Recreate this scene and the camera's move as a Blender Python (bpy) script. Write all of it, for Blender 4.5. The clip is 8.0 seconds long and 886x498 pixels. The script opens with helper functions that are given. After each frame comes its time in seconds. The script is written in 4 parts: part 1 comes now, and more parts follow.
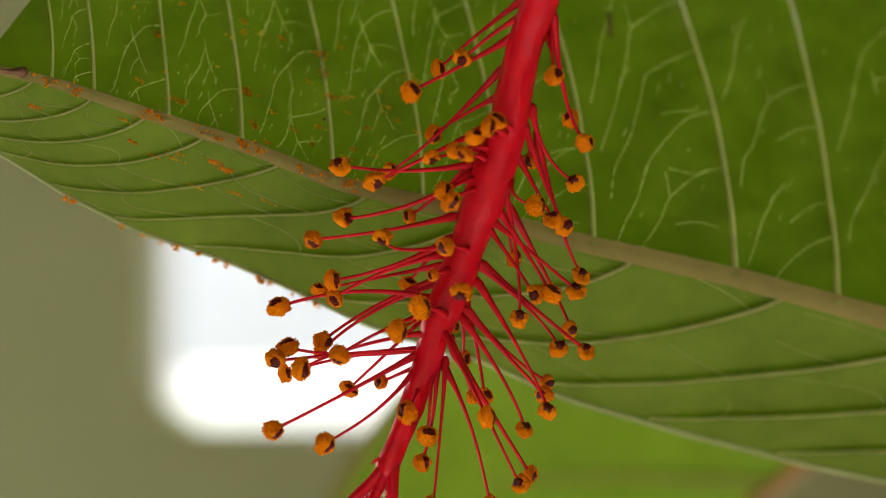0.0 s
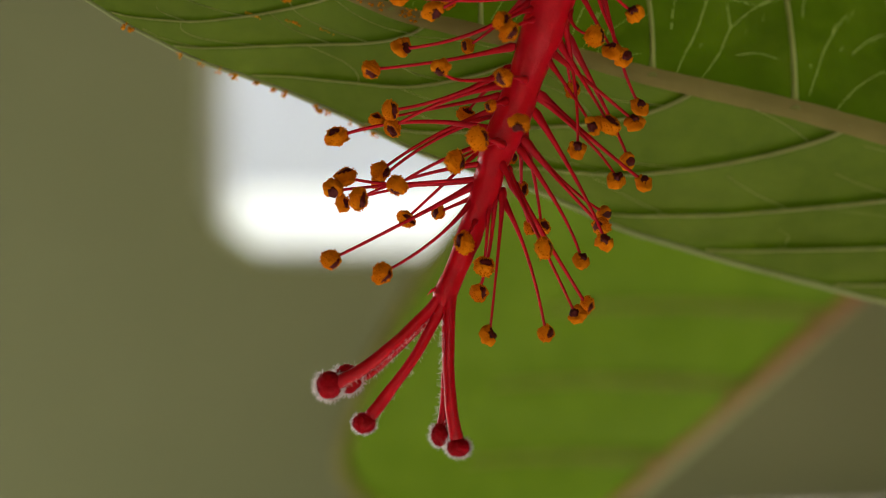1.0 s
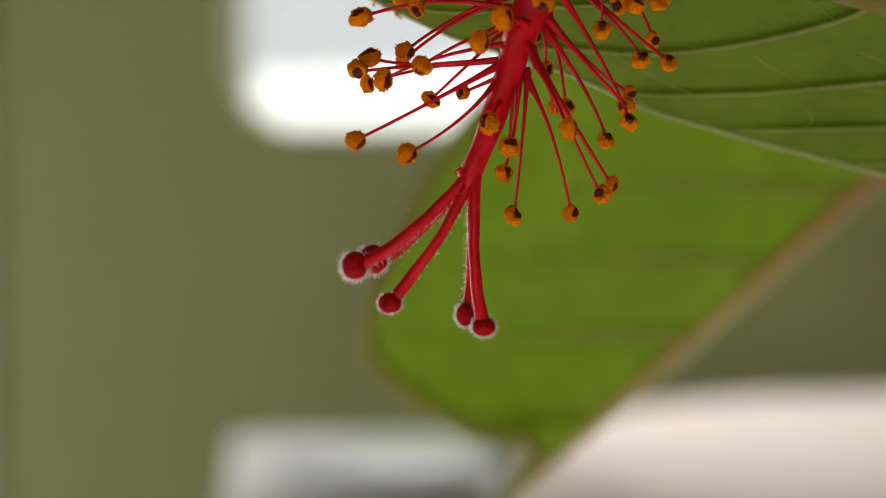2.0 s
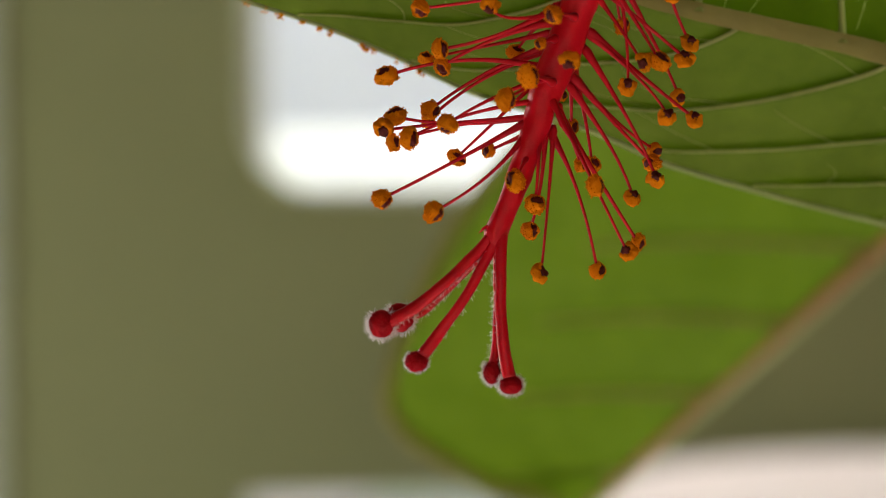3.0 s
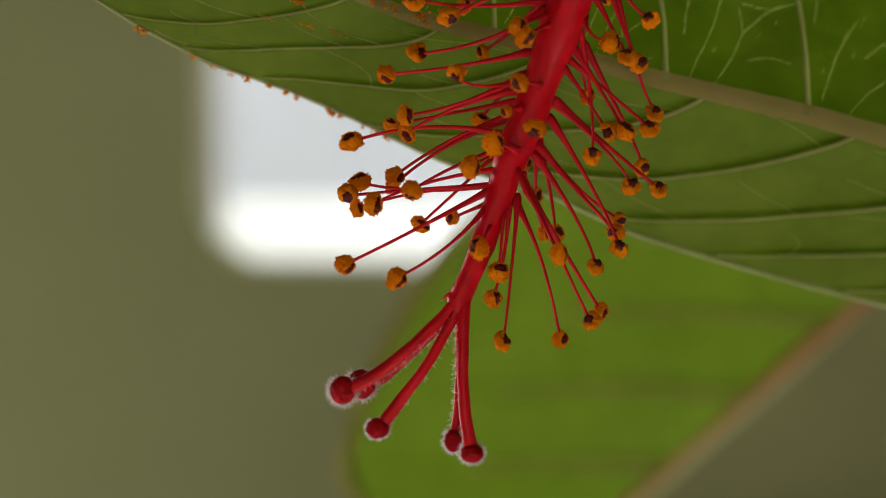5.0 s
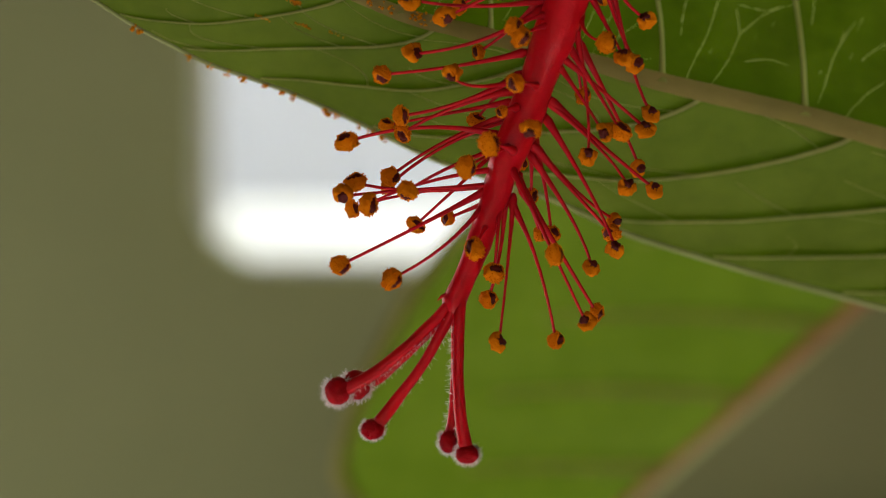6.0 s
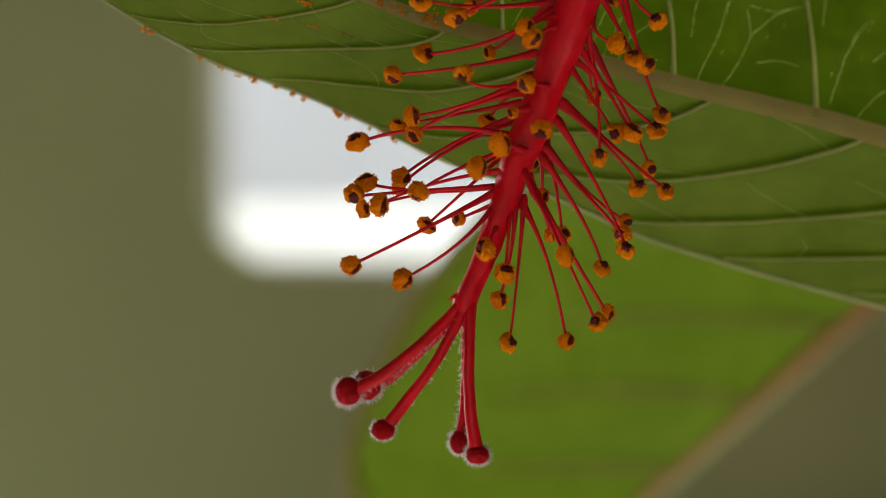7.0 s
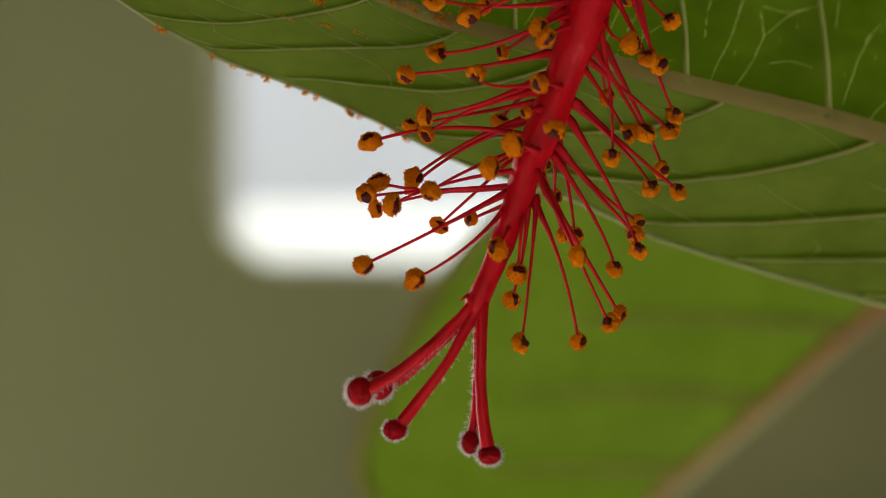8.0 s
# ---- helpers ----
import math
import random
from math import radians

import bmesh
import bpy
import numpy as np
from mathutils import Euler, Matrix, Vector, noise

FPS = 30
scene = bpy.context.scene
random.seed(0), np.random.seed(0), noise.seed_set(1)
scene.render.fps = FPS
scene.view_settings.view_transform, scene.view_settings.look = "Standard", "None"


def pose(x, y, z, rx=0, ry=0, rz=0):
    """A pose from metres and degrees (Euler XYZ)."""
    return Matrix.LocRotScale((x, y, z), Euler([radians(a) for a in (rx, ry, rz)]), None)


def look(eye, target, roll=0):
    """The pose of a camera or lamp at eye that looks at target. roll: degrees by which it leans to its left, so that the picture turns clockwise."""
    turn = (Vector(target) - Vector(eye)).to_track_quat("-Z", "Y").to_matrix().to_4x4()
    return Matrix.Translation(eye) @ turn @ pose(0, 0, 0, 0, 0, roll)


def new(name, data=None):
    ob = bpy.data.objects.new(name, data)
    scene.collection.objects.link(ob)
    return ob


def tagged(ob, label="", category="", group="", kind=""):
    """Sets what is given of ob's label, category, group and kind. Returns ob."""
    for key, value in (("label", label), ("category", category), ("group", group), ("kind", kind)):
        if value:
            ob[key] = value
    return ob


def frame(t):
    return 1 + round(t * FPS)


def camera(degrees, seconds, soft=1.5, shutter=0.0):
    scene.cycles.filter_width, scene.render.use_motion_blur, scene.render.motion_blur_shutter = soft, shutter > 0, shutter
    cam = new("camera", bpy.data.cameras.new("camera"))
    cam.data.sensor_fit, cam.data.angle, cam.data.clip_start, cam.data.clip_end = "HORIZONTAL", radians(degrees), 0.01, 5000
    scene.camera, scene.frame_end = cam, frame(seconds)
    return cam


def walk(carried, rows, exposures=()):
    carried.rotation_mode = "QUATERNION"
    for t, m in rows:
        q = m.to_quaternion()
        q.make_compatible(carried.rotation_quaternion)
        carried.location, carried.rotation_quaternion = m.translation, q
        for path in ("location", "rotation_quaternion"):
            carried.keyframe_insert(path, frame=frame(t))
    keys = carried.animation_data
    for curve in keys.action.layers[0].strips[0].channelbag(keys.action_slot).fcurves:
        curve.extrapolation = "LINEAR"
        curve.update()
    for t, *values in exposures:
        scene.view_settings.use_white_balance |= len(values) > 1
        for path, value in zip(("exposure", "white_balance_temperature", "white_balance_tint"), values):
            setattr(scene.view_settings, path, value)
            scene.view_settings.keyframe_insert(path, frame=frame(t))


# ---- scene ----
cam = camera(22.0, 8.0, soft=0.9)
EYE = 1.10          # height of the eye at one second
REACH = 0.151       # from that eye to the flower
cam.data.dof.use_dof = True
cam.data.dof.focus_distance = REACH + 0.0012
cam.data.dof.aperture_fstop = 26.0
MM = 0.001
# seconds, millimetres right, ahead, up, then yaw, pitch, roll in degrees
ROWS = [
    (0, -0.02, -0.00, -0.50, -1.434, 4.429, 0.397),
    (0.2, 0.01, 0.07, -0.39, -0.821, 3.486, 0.292),
    (0.5, 0.05, 0.19, -0.22, -0.339, 2.216, 0.136),
    (0.8, 0.01, 0.06, -0.09, -0.102, 0.858, 0.047),
    (1, -0.02, -0.02, -0.01, 0.001, 0.001, -0.012),
    (1.2, -0.05, -0.33, -0.03, -0.003, -1.027, 0.004),
    (1.5, -0.10, -0.79, -0.07, 0.054, -2.200, 0.028),
    (1.7, -0.15, -0.63, -0.05, -0.175, -2.831, 0.110),
    (1.8, -0.17, -0.55, -0.03, -0.162, -2.919, 0.150),
    (2, -0.22, -0.40, -0.01, 0.544, -2.996, 0.232),
    (2.1, -0.21, -0.55, -0.02, 0.950, -3.067, 0.312),
    (2.2, -0.18, -0.70, -0.03, 1.648, -3.326, 0.390),
    (3.3, -0.83, -0.08, -0.14, 0.662, -1.117, 0.404),
    (3.5, -0.68, -0.08, -0.14, 0.608, -1.198, 0.197),
    (3.7, -0.82, 0.07, -0.22, 0.434, -1.306, 0.196),
    (4, -1.03, 0.31, -0.34, 0.385, -0.587, 0.192),
    (4.2, -1.04, 0.10, -0.36, 0.388, -0.113, 0.075),
    (4.5, -1.04, -0.21, -0.39, 0.519, -0.064, -0.102),
    (4.8, -1.28, -0.01, -0.52, 0.202, 0.136, -0.187),
    (5, -1.43, 0.13, -0.62, -0.197, 0.306, -0.245),
    (5.2, -1.44, 0.20, -0.63, -0.257, 0.314, -0.264),
    (6.3, -1.49, 0.63, -0.65, -0.334, 0.346, -0.372),
    (6.5, -1.49, 0.70, -0.66, -0.329, 0.350, -0.393),
    (6.8, -1.52, 0.53, -0.65, -0.147, 0.361, -0.418),
    (7, -1.54, 0.42, -0.65, -0.066, 0.363, -0.434),
    (7.3, -1.57, 0.52, -0.70, -0.001, 0.387, -0.488),
    (7.5, -1.58, 0.60, -0.74, 0.010, 0.388, -0.524),
    (7.8, -1.76, 0.62, -0.76, 0.039, 0.355, -0.583),
    (8, -1.87, 0.64, -0.79, 0.116, 0.405, -0.623),
]
GAIN = 1.05
EXPOSE = [(t, GAIN + e) for t, e in ((0.0, 0.47), (0.5, 0.18), (1.0, -0.05), (1.5, 0.04), (2.0, 0.1), (3.5, 0.02), (4.5, -0.05), (8.0, -0.1))]
walk(cam, [(t, pose(MM * x, MM * y, EYE + MM * z, 90 + pitch, roll, yaw)) for t, x, y, z, yaw, pitch, roll in ROWS], EXPOSE)

# ---- light: daylight from the window, and fill from two added openings ----
world = bpy.data.worlds.new("world")
world.use_nodes = True
scene.world = world
wn = world.node_tree.nodes
sky = wn.new("ShaderNodeTexSky")
sky.sky_type = "NISHITA"
sky.sun_disc = False
sky.sun_elevation, sky.sun_rotation = radians(39.5), radians(184)
wn["Background"].inputs["Strength"].default_value = 0.05
world.node_tree.links.new(sky.outputs["Color"], wn["Background"].inputs["Color"])


def daylight(name, eye, target, width, height, glow, tint):
    """An area lamp that stands in the window's or an added opening; glow is its brightness as seen."""
    lamp = bpy.data.lights.new(name, "AREA")
    lamp.shape, lamp.size, lamp.size_y = "RECTANGLE", width, height
    lamp.energy = glow * math.pi * width * height
    lamp.color = tint
    ob = new(name, lamp)
    ob.matrix_world = look(eye, target)
    return ob


WALL_Y = 3.0
daylight("window_daylight", (0.22, WALL_Y + 0.05, EYE + 0.58), (0.25, WALL_Y - 0.95, EYE - 0.12), 0.94, 0.46, 3.1, (1.0, 1.0, 1.0))
# fill lamp added out of view to light the plant from the left
daylight("west_fill_light", (-2.38, 1.9, 1.05), (0, 0.6, 1.0), 1.5, 1.9, 2.2, (1.0, 0.99, 0.96))
# weak fill lamp added behind the camera, low, for the leaf's lower half
daylight("south_fill_light", (-0.3, -1.58, 0.4), (-0.3, 0.15, 1.0), 2.4, 0.7, 0.05, (1.0, 0.99, 0.97))
sun = new("sun", bpy.data.lights.new("sun", "SUN"))
sun.data.energy, sun.data.angle, sun.data.color = 5.0, radians(0.5), (1.0, 0.97, 0.92)
sun.matrix_world = look((0, 0, 0), (0.05, 0.77, -0.635))


# ---- materials ----
def material(name):
    m = bpy.data.materials.new(name)
    m.use_nodes = True
    t = m.node_tree
    return m, t, t.nodes["Principled BSDF"], t.nodes["Material Output"]


def noise_ramp(t, scale, colours, detail=4.0, rough=0.6, stretch=None):
    """Object-space noise through a ramp of (position, colour)."""
    tex = t.nodes.new("ShaderNodeTexNoise")
    tex.inputs["Scale"].default_value = scale
    tex.inputs["Detail"].default_value = detail
    tex.inputs["Roughness"].default_value = rough
    co = t.nodes.new("ShaderNodeTexCoord")
    if stretch:
        mp = t.nodes.new("ShaderNodeMapping")
        mp.inputs["Scale"].default_value = stretch
        t.links.new(co.outputs["Object"], mp.inputs["Vector"])
        t.links.new(mp.outputs["Vector"], tex.inputs["Vector"])
    else:
        t.links.new(co.outputs["Object"], tex.inputs["Vector"])
    ramp = t.nodes.new("ShaderNodeValToRGB")
    while len(ramp.color_ramp.elements) < len(colours):
        ramp.color_ramp.elements.new(0.5)
    for el, (p, c) in zip(ramp.color_ramp.elements, colours):
        el.position, el.color = p, (*c, 1)
    t.links.new(tex.outputs["Fac"], ramp.inputs["Fac"])
    return tex, ramp


def bump(t, shader, source, strength, distance):
    b = t.nodes.new("ShaderNodeBump")
    b.inputs["Strength"].default_value, b.inputs["Distance"].default_value = strength, distance
    t.links.new(source, b.inputs["Height"])
    t.links.new(b.outputs["Normal"], shader.inputs["Normal"])
    return b


def plain(name, c1, c2, scale, rough, bump_scale=0, bump_mm=0.0, spec=0.5, sheen=0.0, sub=0.0):
    m, t, p, out = material(name)
    tex, ramp = noise_ramp(t, scale, ((0.3, c1), (0.7, c2)))
    t.links.new(ramp.outputs["Color"], p.inputs["Base Color"])
    p.inputs["Roughness"].default_value = rough
    p.inputs["Specular IOR Level"].default_value = spec
    p.inputs["Sheen Weight"].default_value = sheen
    if sub:
        p.inputs["Subsurface Weight"].default_value = sub
        p.inputs["Subsurface Radius"].default_value = (1.0, 0.25, 0.2)
        p.inputs["Subsurface Scale"].default_value = 0.0006
    if bump_scale:
        fine, _ = noise_ramp(t, bump_scale, ((0, (0, 0, 0)), (1, (1, 1, 1))))
        bump(t, p, fine.outputs["Fac"], 0.6, bump_mm * MM)
    return m


def leaf_material(name, dark, light, through_dark, through_light, share, rough=0.5, spec=0.15):
    """A leaf: waxy diffuse skin over a blade that lets light through."""
    m, t, p, out = material(name)
    tex, ramp = noise_ramp(t, 130, ((0.3, dark), (0.72, light)), detail=6)
    t.links.new(ramp.outputs["Color"], p.inputs["Base Color"])
    p.inputs["Roughness"].default_value = rough
    p.inputs["Specular IOR Level"].default_value = spec
    fine, _ = noise_ramp(t, 1900, ((0, (0, 0, 0)), (1, (1, 1, 1))), detail=5)
    b = bump(t, p, fine.outputs["Fac"], 0.35, 0.06 * MM)
    cells = t.nodes.new("ShaderNodeTexVoronoi")
    cells.feature = "SMOOTH_F1"
    cells.inputs["Scale"].default_value = 750
    co = t.nodes.new("ShaderNodeTexCoord")
    t.links.new(co.outputs["Object"], cells.inputs["Vector"])
    relief = t.nodes.new("ShaderNodeBump")
    relief.inputs["Strength"].default_value, relief.inputs["Distance"].default_value = 0.5, 0.16 * MM
    relief.invert = True
    t.links.new(cells.outputs["Distance"], relief.inputs["Height"])
    t.links.new(relief.outputs["Normal"], b.inputs["Normal"])
    tl = t.nodes.new("ShaderNodeBsdfTranslucent")
    tex2, ramp2 = noise_ramp(t, 260, ((0.3, through_dark), (0.7, through_light)), detail=6)
    t.links.new(ramp2.outputs["Color"], tl.inputs["Color"])
    mix = t.nodes.new("ShaderNodeMixShader")
    mix.inputs["Fac"].default_value = share
    t.links.new(p.outputs[0], mix.inputs[1])
    t.links.new(tl.outputs[0], mix.inputs[2])
    t.links.new(mix.outputs[0], out.inputs["Surface"])
    return m


RED = plain("crimson_flesh", (0.42, 0.0015, 0.008), (0.6, 0.004, 0.014), 420, 0.28, 1500, 0.12, 0.2, 0.0, 0.4)
FILAMENT = plain("filament_red", (0.39, 0.003, 0.011), (0.53, 0.007, 0.018), 500, 0.45, 3000, 0.03, 0.14, 0, 0.3)
STIGMA = plain("stigma_crimson", (0.28, 0.001, 0.005), (0.48, 0.002, 0.01), 1500, 0.5, 5000, 0.08, 0.12, 0.0, 0.5)
POLLEN = leaf_material("orange_pollen", (0.62, 0.14, 0.001), (0.85, 0.27, 0.003), (0.86, 0.34, 0.004), (0.97, 0.48, 0.008), 0.3, 0.85, 0.05)
MAROON = plain("anther_wall", (0.035, 0.003, 0.002), (0.11, 0.008, 0.006), 2500, 0.5, 4000, 0.06, 0.15)
DUST = leaf_material("pollen_dust", (0.64, 0.2, 0.006), (0.8, 0.33, 0.012), (0.86, 0.36, 0.01), (0.95, 0.5, 0.02), 0.6, 0.85)
BLADE = leaf_material("leaf_blade", (0.113, 0.143, 0.016), (0.173, 0.21, 0.031), (0.067, 0.147, 0.0003), (0.108, 0.206, 0.0006), 0.5, 0.55, 0.1)
NAP = leaf_material("red_nap", (0.34, 0.002, 0.01), (0.52, 0.006, 0.02), (0.6, 0.004, 0.015), (0.8, 0.01, 0.03), 0.45)
HAIR = leaf_material("pale_hair", (0.9, 0.78, 0.79), (0.95, 0.88, 0.88), (0.97, 0.91, 0.91), (0.99, 0.96, 0.96), 0.85)
VEIN = leaf_material("leaf_vein", (0.28, 0.28, 0.1), (0.36, 0.35, 0.13), (0.42, 0.45, 0.1), (0.55, 0.58, 0.17), 0.45, 0.6, 0.08)
FINE_VEIN = leaf_material("fine_leaf_vein", (0.26, 0.31, 0.08), (0.34, 0.38, 0.12), (0.72, 0.84, 0.18), (0.82, 0.9, 0.26), 0.55)
MIDRIB = leaf_material("leaf_midrib", (0.25, 0.2, 0.066), (0.34, 0.26, 0.088), (0.36, 0.3, 0.06), (0.46, 0.38, 0.1), 0.3, 0.65, 0.1)
EDGE = leaf_material("leaf_edge", (0.3, 0.32, 0.14), (0.4, 0.41, 0.2), (0.5, 0.55, 0.2), (0.6, 0.64, 0.28), 0.4)
BACK_VEIN = leaf_material("young_leaf_vein", (0.26, 0.23, 0.07), (0.32, 0.28, 0.09), (0.52, 0.5, 0.05), (0.6, 0.58, 0.07), 0.4, 0.65, 0.2)
BACK_BLADE = leaf_material("young_leaf_blade", (0.08, 0.13, 0.01), (0.12, 0.18, 0.018), (0.2, 0.335, 0.011), (0.26, 0.41, 0.018), 0.5, 0.65, 0.2)
BACK_RIB = leaf_material("reddish_midrib", (0.46, 0.21, 0.1), (0.58, 0.28, 0.15), (0.5, 0.24, 0.08), (0.6, 0.3, 0.1), 0.3)
WITHERED = plain("withered_tip", (0.08, 0.03, 0.015), (0.2, 0.09, 0.04), 900, 0.8, 3000, 0.1)
BARK = plain("stem_bark", (0.1, 0.09, 0.04), (0.2, 0.16, 0.08), 60, 0.8, 300, 0.5)
WALL = plain("olive_wall_paint", (0.244, 0.251, 0.116), (0.281, 0.288, 0.136), 1.6, 0.85, 60, 1.2, 0.3)
# ceiling is out of view; dark so that little light falls from above
CEILING = plain("dark_ceiling", (0.12, 0.08, 0.045), (0.19, 0.13, 0.075), 2, 0.8)
# floor is out of view; pale to throw sunlight up at the leaf
FLOOR = plain("pale_bounce_floor", (0.76, 0.74, 0.68), (0.84, 0.82, 0.76), 4, 0.5)
WHITE = plain("white_paint", (0.74, 0.75, 0.74), (0.82, 0.83, 0.82), 6, 0.45)
CREAM = plain("cream_paint", (0.5, 0.52, 0.38), (0.57, 0.59, 0.44), 6, 0.5)
CLOTH = plain("white_tablecloth", (0.68, 0.65, 0.62), (0.77, 0.74, 0.71), 9, 0.85, 400, 0.6)
PINK = plain("pale_pink_cloth", (0.84, 0.7, 0.63), (0.88, 0.77, 0.71), 9, 0.85, 400, 0.6)
CERAMIC = plain("pale_ceramic", (0.66, 0.68, 0.66), (0.74, 0.75, 0.72), 14, 0.25)
RIM = plain("grey_blue_glaze", (0.36, 0.39, 0.46), (0.44, 0.47, 0.54), 20, 0.3)
NAPKIN = plain("pale_green_cloth", (0.42, 0.5, 0.36), (0.5, 0.58, 0.44), 20, 0.9, 500, 0.4)
BLIND = leaf_material("white_blind", (0.7, 0.73, 0.77), (0.76, 0.79, 0.82), (0.85, 0.86, 0.9), (0.89, 0.9, 0.93), 0.66)


# ---- mesh helpers ----
def mesh_of(name, bm, *mats, smooth=True):
    bmesh.ops.recalc_face_normals(bm, faces=bm.faces)
    me = bpy.data.meshes.new(name)
    bm.to_mesh(me)
    bm.free()
    for m in mats:
        me.materials.append(m)
    if smooth:
        me.polygons.foreach_set("use_smooth", [True] * len(me.polygons))
    return me


def part(name, bm, mat, parent, label="", smooth=True):
    mats = mat if isinstance(mat, tuple) else (mat,)
    ob = new(name, mesh_of(name, bm, *mats, smooth=smooth) if isinstance(bm, bmesh.types.BMesh) else bm)
    ob.parent = parent
    return tagged(ob, label)


def thing(name, label, category, at=(0, 0, 0), group=""):
    ob = new(name)
    ob.empty_display_size = 0.01
    ob.location = at
    return tagged(ob, label, category, group)


def structure(name, bm, mat, label, smooth=False):
    return tagged(new(name, mesh_of(name, bm, mat, smooth=smooth)), label, "", "", "structure")


def box(bm, lo, hi, bevel=0.0):
    made = bmesh.ops.create_cube(bm, size=1.0)["verts"]
    for v in made:
        v.co = Vector([l + (c + 0.5) * (h - l) for l, h, c in zip(lo, hi, v.co)])
    if bevel:
        edges = list({e for v in made for e in v.link_edges})
        bmesh.ops.bevel(bm, geom=edges, offset=bevel, segments=2, affect="EDGES", profile=0.6)
    return bm


def tube(bm, pts, radii, sides=8, flat=1.0, caps=True):
    """A swept tube through pts; flat squeezes it along the line of sight."""
    rings, n = [], len(pts)
    side = None
    for i, p in enumerate(pts):
        d = (pts[min(i + 1, n - 1)] - pts[max(i - 1, 0)]).normalized()
        if side is None:
            side = d.cross(Vector((0, 1, 0)))
            side = side.normalized() if side.length > 1e-4 else Vector((1, 0, 0))
        side = (side - d * side.dot(d)).normalized()
        up = d.cross(side)
        r = radii[i] if hasattr(radii, "__len__") else radii
        rings.append([bm.verts.new(p + side * (r * math.cos(a)) + up * (r * flat * math.sin(a)))
                      for a in (2 * math.pi * j / sides for j in range(sides))])
    for a, b in zip(rings, rings[1:]):
        for j in range(sides):
            bm.faces.new((a[j], a[(j + 1) % sides], b[(j + 1) % sides], b[j]))
    if caps:
        bm.faces.new(rings[0][::-1])
        bm.faces.new(rings[-1])
    return bm


def bezier(a, b, c, n):
    return [a * (1 - s) ** 2 + b * 2 * s * (1 - s) + c * s * s for s in (i / n for i in range(n + 1))]


def spline(pts, n):
    """Catmull-Rom through pts, n steps a span."""
    ext = [pts[0] * 2 - pts[1], *pts, pts[-1] * 2 - pts[-2]]
    out = []
    for i in range(1, len(ext) - 2):
        p0, p1, p2, p3 = ext[i - 1:i + 3]
        for j in range(n):
            s = j / n
            out.append(0.5 * ((2 * p1) + (p2 - p0) * s + (2 * p0 - 5 * p1 + 4 * p2 - p3) * s * s + (3 * p1 - p0 - 3 * p2 + p3) * s ** 3))
    return out + [pts[-1]]


def at(x, d, z):
    """A place from millimetres: x right and z up in the flower's plane, widening with the depth d behind it."""
    s = 1 + d * MM / REACH
    return Vector((x * MM * s, REACH + d * MM, EYE + z * MM * s))


def eased(x, xs, ys, w):
    """Interpolation between a few stations with rounded corners."""
    return sum(np.interp(x + o * w, xs, ys) for o in (-1, -0.6, -0.2, 0.2, 0.6, 1)) / 6


# ---- the room ----
def wall_with_hole(name, x0, x1, z0, z1, hx0, hx1, hz0, hz1, y0, y1, label, corner=0.0):
    bm = bmesh.new()
    box(bm, (x0, y0, z0), (hx0, y1, z1))
    box(bm, (hx1, y0, z0), (x1, y1, z1))
    box(bm, (hx0, y0, z0), (hx1, y1, hz0))
    box(bm, (hx0, y0, hz1), (hx1, y1, z1))
    if corner:
        # the lower corners of the opening are rounded
        for x, s in ((hx0, 1), (hx1, -1)):
            loop = [(x, hz0)] + [(x + s * corner * (1 - math.sin(a)), hz0 + corner * (1 - math.cos(a))) for a in (math.pi / 2 * i / 10 for i in range(11))]
            front = [bm.verts.new((px, y0, pz)) for px, pz in loop]
            back = [bm.verts.new((px, y1, pz)) for px, pz in loop]
            bm.faces.new(front)
            bm.faces.new(back[::-1])
            for i in range(len(loop)):
                k = (i + 1) % len(loop)
                bm.faces.new((front[i], back[i], back[k], front[k]))
    return structure(name, bm, WALL, label)


WX0, WX1, WZ0, WZ1 = -0.315, 0.74, EYE - 0.006, EYE + 0.86
wall_with_hole("wall_north", -2.4, 2.4, 0, 2.7, WX0, WX1, WZ0, WZ1, WALL_Y, WALL_Y + 0.2, "olive painted wall with a bright window", 0.105)
# unseen opening added to let sun onto the floor; its low top cuts skylight
wall_with_hole("wall_south", -2.4, 2.4, 0, 2.7, -1.6, 1.0, 0.05, 1.6, -1.8, -1.6, "olive painted wall with a wide added opening, behind the camera")
bm = bmesh.new()
box(bm, (2.4, -1.8, 0), (2.6, 3.2, 2.7))
structure("wall_east", bm, WALL, "plain olive painted wall")
# the gap in this unseen wall is added to hold the west fill lamp
bm = bmesh.new()
box(bm, (-2.6, -1.8, 0), (-2.4, 1.1, 2.7))
box(bm, (-2.6, 2.7, 0), (-2.4, 3.2, 2.7))
box(bm, (-2.6, 1.1, 0), (-2.4, 2.7, 0.05))
box(bm, (-2.6, 1.1, 2.1), (-2.4, 2.7, 2.7))
structure("wall_west", bm, WALL, "olive painted wall with an added opening, out of view")
bm = bmesh.new()
box(bm, (-2.6, -1.8, -0.1), (2.6, 3.2, 0))
structure("floor", bm, FLOOR, "unseen floor, made pale to bounce sunlight upwards")
bm = bmesh.new()
box(bm, (-2.6, -1.8, 2.7), (2.6, 3.2, 2.8))
structure("ceiling", bm, CEILING, "unseen ceiling, kept dark to cut light from above")


